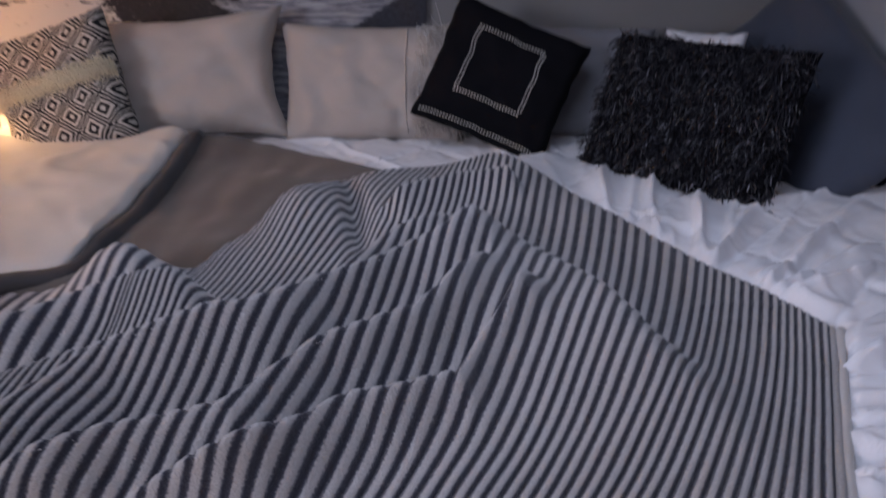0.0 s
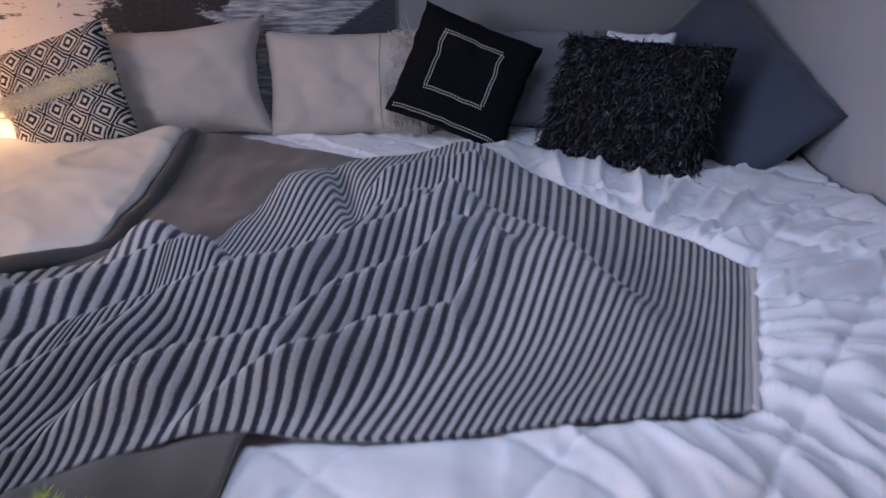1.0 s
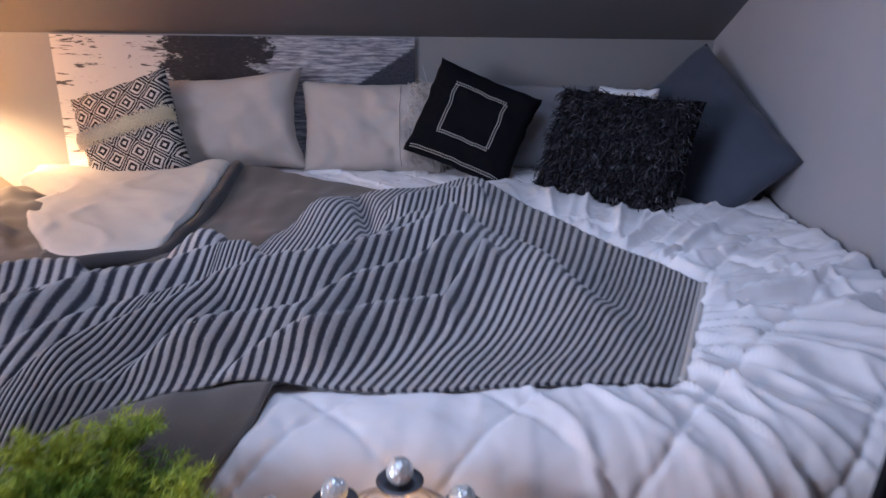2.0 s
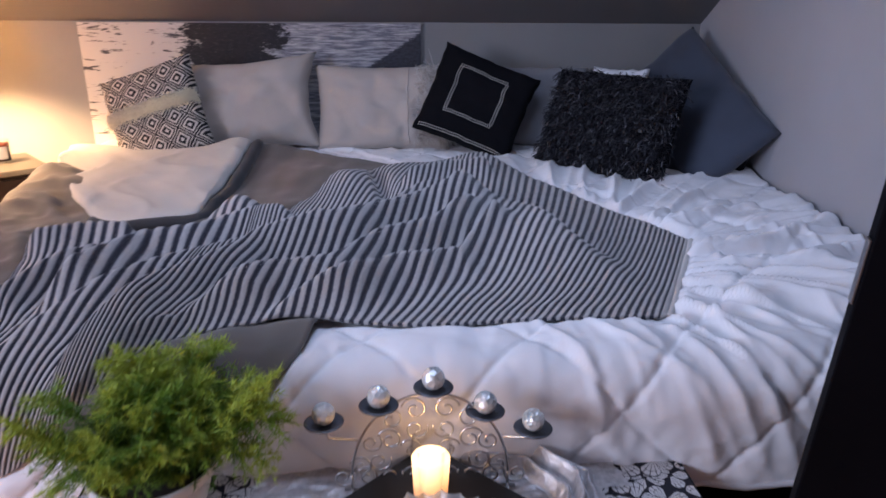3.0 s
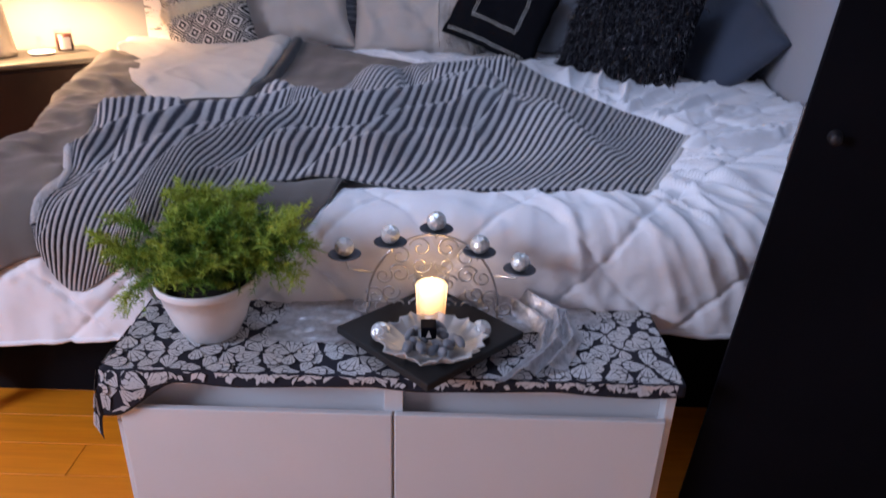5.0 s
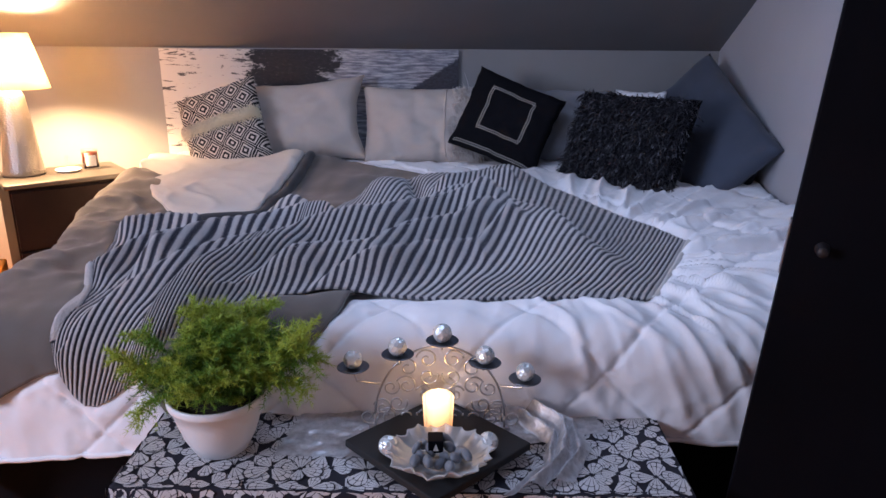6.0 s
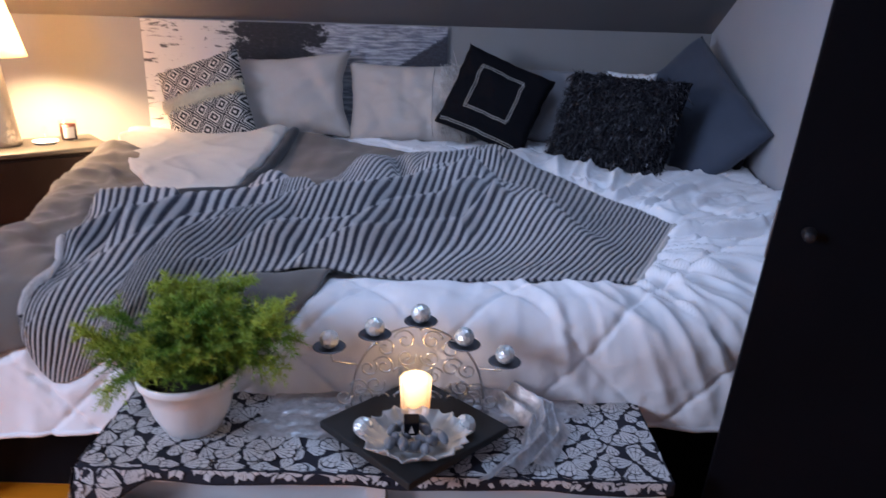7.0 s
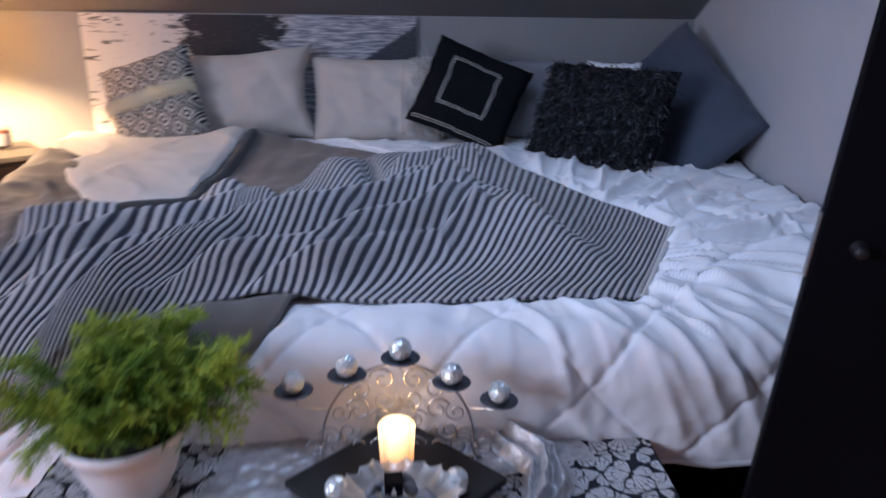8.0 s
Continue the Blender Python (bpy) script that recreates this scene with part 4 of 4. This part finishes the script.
sf = thing("scarf", "sheer silver organza scarf bunched at one end on the bench", "scarf")
part("flat_length", sheet(90, 40, scarf), ORGANZA, sf)


def tail(u, v):
    c = [(0.0, 0.02, -2.12), (0.25, 0.17, -2.13), (0.5, 0.25, -2.22), (0.75, 0.24, -2.33), (1.0, 0.16, -2.44)]
    x = float(np.interp(u, [p[0] for p in c], [p[1] for p in c]))
    y = float(np.interp(u, [p[0] for p in c], [p[2] for p in c]))
    w = (v - 0.5) * 2
    half = 0.035 + 0.055 * u
    z = BZ + 0.012 + 0.046 * (1 - w * w) * (1 - 0.5 * u) * (0.75 + 0.5 * math.sin(w * 9 + 3 * u)) + 0.008 * abs(nz(u * 9, v * 5, 9))
    return Vector((x + w * half * (0.4 + 0.6 * u) + 0.01 * nz(u * 8, v * 3, 1), y + w * half * (1 - 0.6 * u), z))


part("bunched_tail", sheet(80, 40, tail), ORGANZA, sf, "shiny bunched end of the scarf")

# slate tray turned cornerwise
TX, TY, TZ = -0.045, -2.31, BZ + 0.046
tray = thing("tray", "square black slate tray turned cornerwise on short feet", "tray", pose(TX, TY, BZ + 0.016, 0, 0, 45))
part("slab", box(-0.148, 0.148, -0.148, 0.148, 0.012, 0.030, 0.003), SLATE, tray, smooth=False)
for x in (-0.08, 0.08):
    for y in (-0.08, 0.08):
        part("foot", box(x - 0.012, x + 0.012, y - 0.012, y + 0.012, 0.0, 0.012), SLATE, tray, smooth=False)

cd = thing("candle", "lit pillar candle glowing in a clear glass tumbler", "candle", pose(-0.045, -2.27, TZ + 0.001))
part("tumbler", lathe([(0, 0), (0.031, 0), (0.034, 0.004), (0.040, 0.122), (0.0385, 0.122), (0.0325, 0.006), (0, 0.006)], 40), GLASS, cd)
cd.children[0].visible_shadow = False
part("wax", lathe([(0, 0.0065), (0.0318, 0.0065), (0.0358, 0.087), (0.034, 0.090), (0.012, 0.086), (0, 0.086)], 40), WAX, cd, "glowing cream wax")
part("wick", tube([(0, 0, 0.085), (0.001, 0, 0.096)], 0.0008, 6), SLATE, cd)
part("flame", lathe([(0, 0.092), (0.0035, 0.094), (0.0042, 0.098), (0.002, 0.105), (0, 0.110)], 12), FLAMEM, cd, "small yellow flame")

# shell-edged dish with pebbles
dish = thing("dish", "frosted glass dish with a ruffled rim holding grey pebbles", "dish", pose(-0.04, -2.40, TZ + 0.001))


def dish_at(u, v):
    th = u * 2 * math.pi
    ruff = 1 + 0.055 * v ** 3 * (1 - 2 * abs(math.sin(11 * th + 0.4 * math.sin(3 * th)))) + 0.03 * v * math.sin(7 * th + 1)
    r = 0.030 + 0.082 * v ** 0.8
    return Vector((r * math.cos(th) * ruff, 0.86 * r * math.sin(th) * ruff, 0.003 + 0.034 * v ** 2 + 0.005 * v * v * math.cos(9 * th)))


o = part("bowl", sheet(220, 14, dish_at), FROST, dish)
sm = o.modifiers.new("thick", "SOLIDIFY")
sm.thickness = 0.003
part("base", lathe([(0, 0), (0.029, 0), (0.030, 0.004), (0, 0.005)], 30), FROST, dish)
for k_ in range(15):
    bm = bmesh.new()
    bmesh.ops.create_icosphere(bm, subdivisions=2, radius=1)
    rx, ry, rz_ = random.uniform(0.015, 0.023), random.uniform(0.009, 0.014), random.uniform(0.008, 0.012)
    for v in bm.verts:
        v.co = Vector((v.co.x * rx, v.co.y * ry, v.co.z * rz_)) * (1 + 0.12 * nz(v.co.x * 2, v.co.y * 2, k_))
    a, r = k_ * 2.4, 0.014 + 0.048 * math.sqrt(k_ / 15)
    moved(bm, pose(-0.04 + r * math.cos(a), -2.405 + 0.8 * r * math.sin(a), TZ + 0.019 + 0.16 * r + 0.008 * (k_ % 2), random.uniform(-60, 60), random.uniform(-60, 60), random.uniform(0, 180)))
    solid("pebble", bm, PEBBLE, "smooth grey pebble in the frosted dish", "pebble", "pebbles in the dish")
cube = thing("ornament_cube", "small black cube ornament with a pale motif, among the pebbles", "ornament", pose(-0.048, -2.385, TZ + 0.045, 8, 0, 4))
part("cube", box(-0.016, 0.016, -0.016, 0.016, -0.016, 0.016, 0.002), BLACK_PAINT, cube, smooth=False)
bm = bmesh.new()
f = [bm.verts.new(c) for c in ((-0.006, -0.0166, -0.009), (0.006, -0.0166, -0.009), (0.0, -0.0166, 0.010))]
bm.faces.new(f)
part("motif", bm, THREAD, cube, "pale triangular motif", smooth=False)


def ball_mesh(r):
    """A small ball faced with flat mirror tiles."""
    bm = bmesh.new()
    n = 12
    for i in range(n):
        t0, t1 = math.pi * (i + 0.03) / n, math.pi * (i + 0.97) / n
        m_ = max(4, round(2 * n * math.sin((t0 + t1) / 2)))
        for j in range(m_):
            p0, p1 = 2 * math.pi * (j + 0.025) / m_, 2 * math.pi * (j + 0.975) / m_
            tl_ = nz(i * 3.1, j * 1.7, 4) * 0.03
            bm.faces.new([bm.verts.new(Vector((math.sin(t) * math.cos(p), math.sin(t) * math.sin(p), math.cos(t))) * r * (1 + q))
                          for t, p, q in ((t0, p0, tl_), (t0, p1, -tl_), (t1, p1, tl_), (t1, p0, -tl_))])
    return bm


def core_mesh(r):
    bm = bmesh.new()
    bmesh.ops.create_icosphere(bm, subdivisions=3, radius=r * 0.965)
    return bm


ball = thing("mirror_ball", "small silver mirror ball with mosaic tiles", "ornament", pose(-0.150, -2.365, TZ + 0.023), "mirror balls")
part("tiles", ball_mesh(0.022), MOSAIC, ball, smooth=False)
part("core", core_mesh(0.022), STEEL, ball)
copy_thing(ball, pose(0.066, -2.345, TZ + 0.023, 20, 10, 70))

# scrolled metal candelabra, an arch of five cups
CX, CY = -0.043, -2.20
cand = thing("candelabra", "silver scrollwork candelabra with an arch of five dark cups", "candelabra", pose(CX, CY, BZ + 0.008))
cups = [(-0.202, 0.188), (-0.098, 0.222), (0.005, 0.258), (0.104, 0.204), (0.198, 0.163)]
RW = 0.0026


def wire(pts, r=RW):
    part("wire", tube(pts, r, 7), STEEL, cand)


def arc(cx, cz, rx, rz_, a0, a1, n=26, y=0.0):
    return [(cx + rx * math.cos(a0 + (a1 - a0) * i / n), y, cz + rz_ * math.sin(a0 + (a1 - a0) * i / n)) for i in range(n + 1)]


def scroll(cx, cz, r, a0, turns, flip=1, n=40):
    return [(cx + flip * r * (1 - 0.78 * i / n) * math.cos(a0 + turns * 2 * math.pi * i / n), 0.0, cz + r * (1 - 0.78 * i / n) * math.sin(a0 + turns * 2 * math.pi * i / n)) for i in range(n + 1)]


wire(arc(0, 0.03, 0.155, 0.190, 0.05, math.pi - 0.05))
wire([(-0.17, 0, 0.006), (0.17, 0, 0.006)], 0.003)
for s in (-1, 1):
    for cx_, cz_, r_, a_ in ((0.030, 0.186, 0.026, 0.2), (0.076, 0.164, 0.026, 0.2), (0.028, 0.142, 0.024, 2.8), (0.078, 0.118, 0.026, 0.4), (0.115, 0.112, 0.022, 2.4), (0.035, 0.096, 0.024, 0.4), (0.10, 0.070, 0.024, 2.8), (0.135, 0.058, 0.024, 0.3)):
        wire(scroll(s * cx_, cz_, r_, a_, 1.3, s), 0.0021)
    for n_ in range(4):
        wire(scroll(s * (0.030 + 0.047 * n_), 0.034, 0.024, math.pi * (0.85 if n_ % 2 else 0.15), 1.3, s), 0.0021)
    wire([(s * 0.155, -0.045, 0.003), (s * 0.155, 0.0, 0.008), (s * 0.155, 0.045, 0.003)], 0.0028)
    wire([(s * 0.155, 0, 0.006), (s * 0.155, 0, 0.04)], 0.0026)
for x, z in cups:
    if abs(x) < 0.15:
        zb = 0.03 + 0.190 * math.sqrt(max(0, 1 - (x / 0.155) ** 2))
    else:
        zb = 0.12
    stem = [(max(-0.14, min(0.14, x * 0.93)), 0, zb), (x * 0.97, -0.004, (zb + z - 0.05) / 2), (x, -0.012, z - 0.024)]
    wire(stem, 0.0026)
    cup = part("cup", lathe([(0, -0.026), (0.022, -0.025), (0.036, -0.019), (0.038, -0.018), (0.036, -0.0165), (0.021, -0.021), (0, -0.022)], 30), PEWTER, cand, "dark shallow cup")
    cup.location = (x, -0.012, z)
    copy_thing(ball, pose(CX + x, CY - 0.012, BZ + 0.008 + z, 15 * x * 40, 10, 300 * x))

# ---- fern in a white pot ----
PX, PY = -0.542, -2.285
pot = thing("potted_fern", "feathery green asparagus fern in a white ceramic pot", "plant", pose(PX, PY, BZ + 0.006))
part("pot", lathe([(0, 0), (0.050, 0), (0.060, 0.005), (0.080, 0.045), (0.094, 0.090), (0.102, 0.125), (0.108, 0.127), (0.109, 0.131), (0.110, 0.144), (0.107, 0.146), (0.102, 0.144), (0.096, 0.12), (0.054, 0.01), (0, 0.01)], 56), CERAMIC, pot, "white tapered ceramic pot")
part("soil", lathe([(0, 0.128), (0.05, 0.127), (0.0965, 0.122), (0.086, 0.1), (0, 0.1)], 40), SOIL, pot)


def frond(seed):
    """An arching stem with soft side sprigs, each a brush of fine needles."""
    rnd = random.Random(seed)
    bm = bmesh.new()
    ln = rnd.uniform(0.13, 0.20)
    lean = rnd.choice((0.4, 0.6, 0.8, 1.0, 1.2))
    pts = []
    p, el = Vector((0, 0, 0)), math.pi / 2 - lean * 0.40
    for i in range(15):
        pts.append(p.copy())
        el -= lean * 0.085
        p = p + Vector((math.cos(el), 0.2 * math.sin(i * 0.4 + seed), math.sin(el))) * ln / 14
    tube(pts, 0.0010, 4, bm, 0.4)
    for i in range(3, 15):
        f = i / 14
        sl = (0.022 + 0.040 * math.sin(math.pi * min(1, f * 0.8 + 0.1))) * rnd.uniform(0.7, 1.3)
        fwd = (pts[i] - pts[i - 1]).normalized()
        for s in (-1, 1, 0):
            side = (Vector((rnd.gauss(0, 0.3), s, 0)) + fwd * 0.7 + Vector((0, 0, rnd.uniform(-0.4, 0.6)))).normalized()
            base = pts[i] - fwd * rnd.uniform(0, ln / 14)
            nn = 10
            for k2 in range(nn):
                c = base + side * sl * (k2 + 0.3) / nn + Vector((0, 0, -0.3 * sl * (k2 / nn) ** 2))
                for _ in range(5):
                    d = (side * 0.5 + Vector((rnd.gauss(0, 0.7), rnd.gauss(0, 0.7), rnd.gauss(0, 0.7)))).normalized() * rnd.uniform(0.008, 0.019)
                    w = d.cross(Vector((rnd.gauss(0, 1), rnd.gauss(0, 1), 1))).normalized() * 0.0009
                    bm.faces.new((bm.verts.new(c - w), bm.verts.new(c + w), bm.verts.new(c + d)))
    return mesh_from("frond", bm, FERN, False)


kinds = [frond(s) for s in range(12)]


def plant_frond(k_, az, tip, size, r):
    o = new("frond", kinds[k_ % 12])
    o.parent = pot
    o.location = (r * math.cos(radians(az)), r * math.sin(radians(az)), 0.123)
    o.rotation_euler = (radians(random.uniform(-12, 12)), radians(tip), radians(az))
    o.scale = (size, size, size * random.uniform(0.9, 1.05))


for k_ in range(90):
    az = (k_ * 137.5 + random.uniform(-12, 12)) % 360
    near = 200 < az < 340
    plant_frond(k_, az, random.uniform(-30, -14) if near else random.uniform(-26, -6), random.choice((0.6, 0.75, 0.9, 1.0, 1.15)) * (0.72 if near else 1.0), random.uniform(0.0, 0.05))
# trailing ones over the rim, and a few long shoots
for k_, (az, tip, size) in enumerate(((182, 36, 1.2), (192, 30, 1.15), (172, 40, 1.05), (200, 24, 1.0), (6, 14, 1.25), (-6, 18, 1.3), (16, 10, 1.25), (-16, 12, 1.0), (2, 4, 1.15), (60, -20, 1.35), (80, -26, 1.5), (30, -12, 1.3), (120, -22, 1.4), (150, -12, 1.15))):
    plant_frond(k_ * 5 + 1, az, tip, size, 0.05)

# ---- open black door ----
DOOR = pose(0.576, -2.34, 0.0, 0, 3.8, -24)
door = thing("door_1", "black painted door standing open beside the bed", "door", DOOR, kind="structure")
part("leaf", box(0.0, 0.70, -0.02, 0.02, 0.01, 1.98, 0.003), BLACK_PAINT, door, smooth=False)
part("latch_plate", box(-0.0035, 0.0, -0.012, 0.012, 0.89, 1.0, 0.001), BRASS, door, "worn metal latch plate", smooth=False)
o = part("knob", lathe([(0, 0), (0.024, 0), (0.024, 0.004), (0.009, 0.008), (0.009, 0.03), (0.016, 0.036), (0.020, 0.045), (0.015, 0.054), (0, 0.056)], 28), BLACK_GLOSS, door, "dark round knob")
o.matrix_local = pose(0.060, -0.02, 0.955, 90, 0, 0) @ Matrix.Scale(0.55, 4)

# ---- floor boards ----
BW, BL = 0.115, 1.45
bmd = mesh_from("board", box(-BL / 2 + 0.001, BL / 2 - 0.001, -BW / 2 + 0.001, BW / 2 - 0.001, -0.0035, 0.0, 0.0005, 1), BOARD, False)
row = 0
y = SOUTH + BW / 2
while y < -0.05:
    x = WEST + BL / 2 - (row * 0.37 % 1.0) * BL
    while x < EAST + BL / 2:
        lo_x, hi_x = max(WEST, x - BL / 2), min(EAST, x + BL / 2)
        if hi_x - lo_x > 0.1:
            o = new("floorboard", bmd)
            o.parent = floor
            o.location = ((lo_x + hi_x) / 2, y, 0)
            o.scale = ((hi_x - lo_x) / BL, 1, 1)
        x += BL
    row += 1
    y += BW
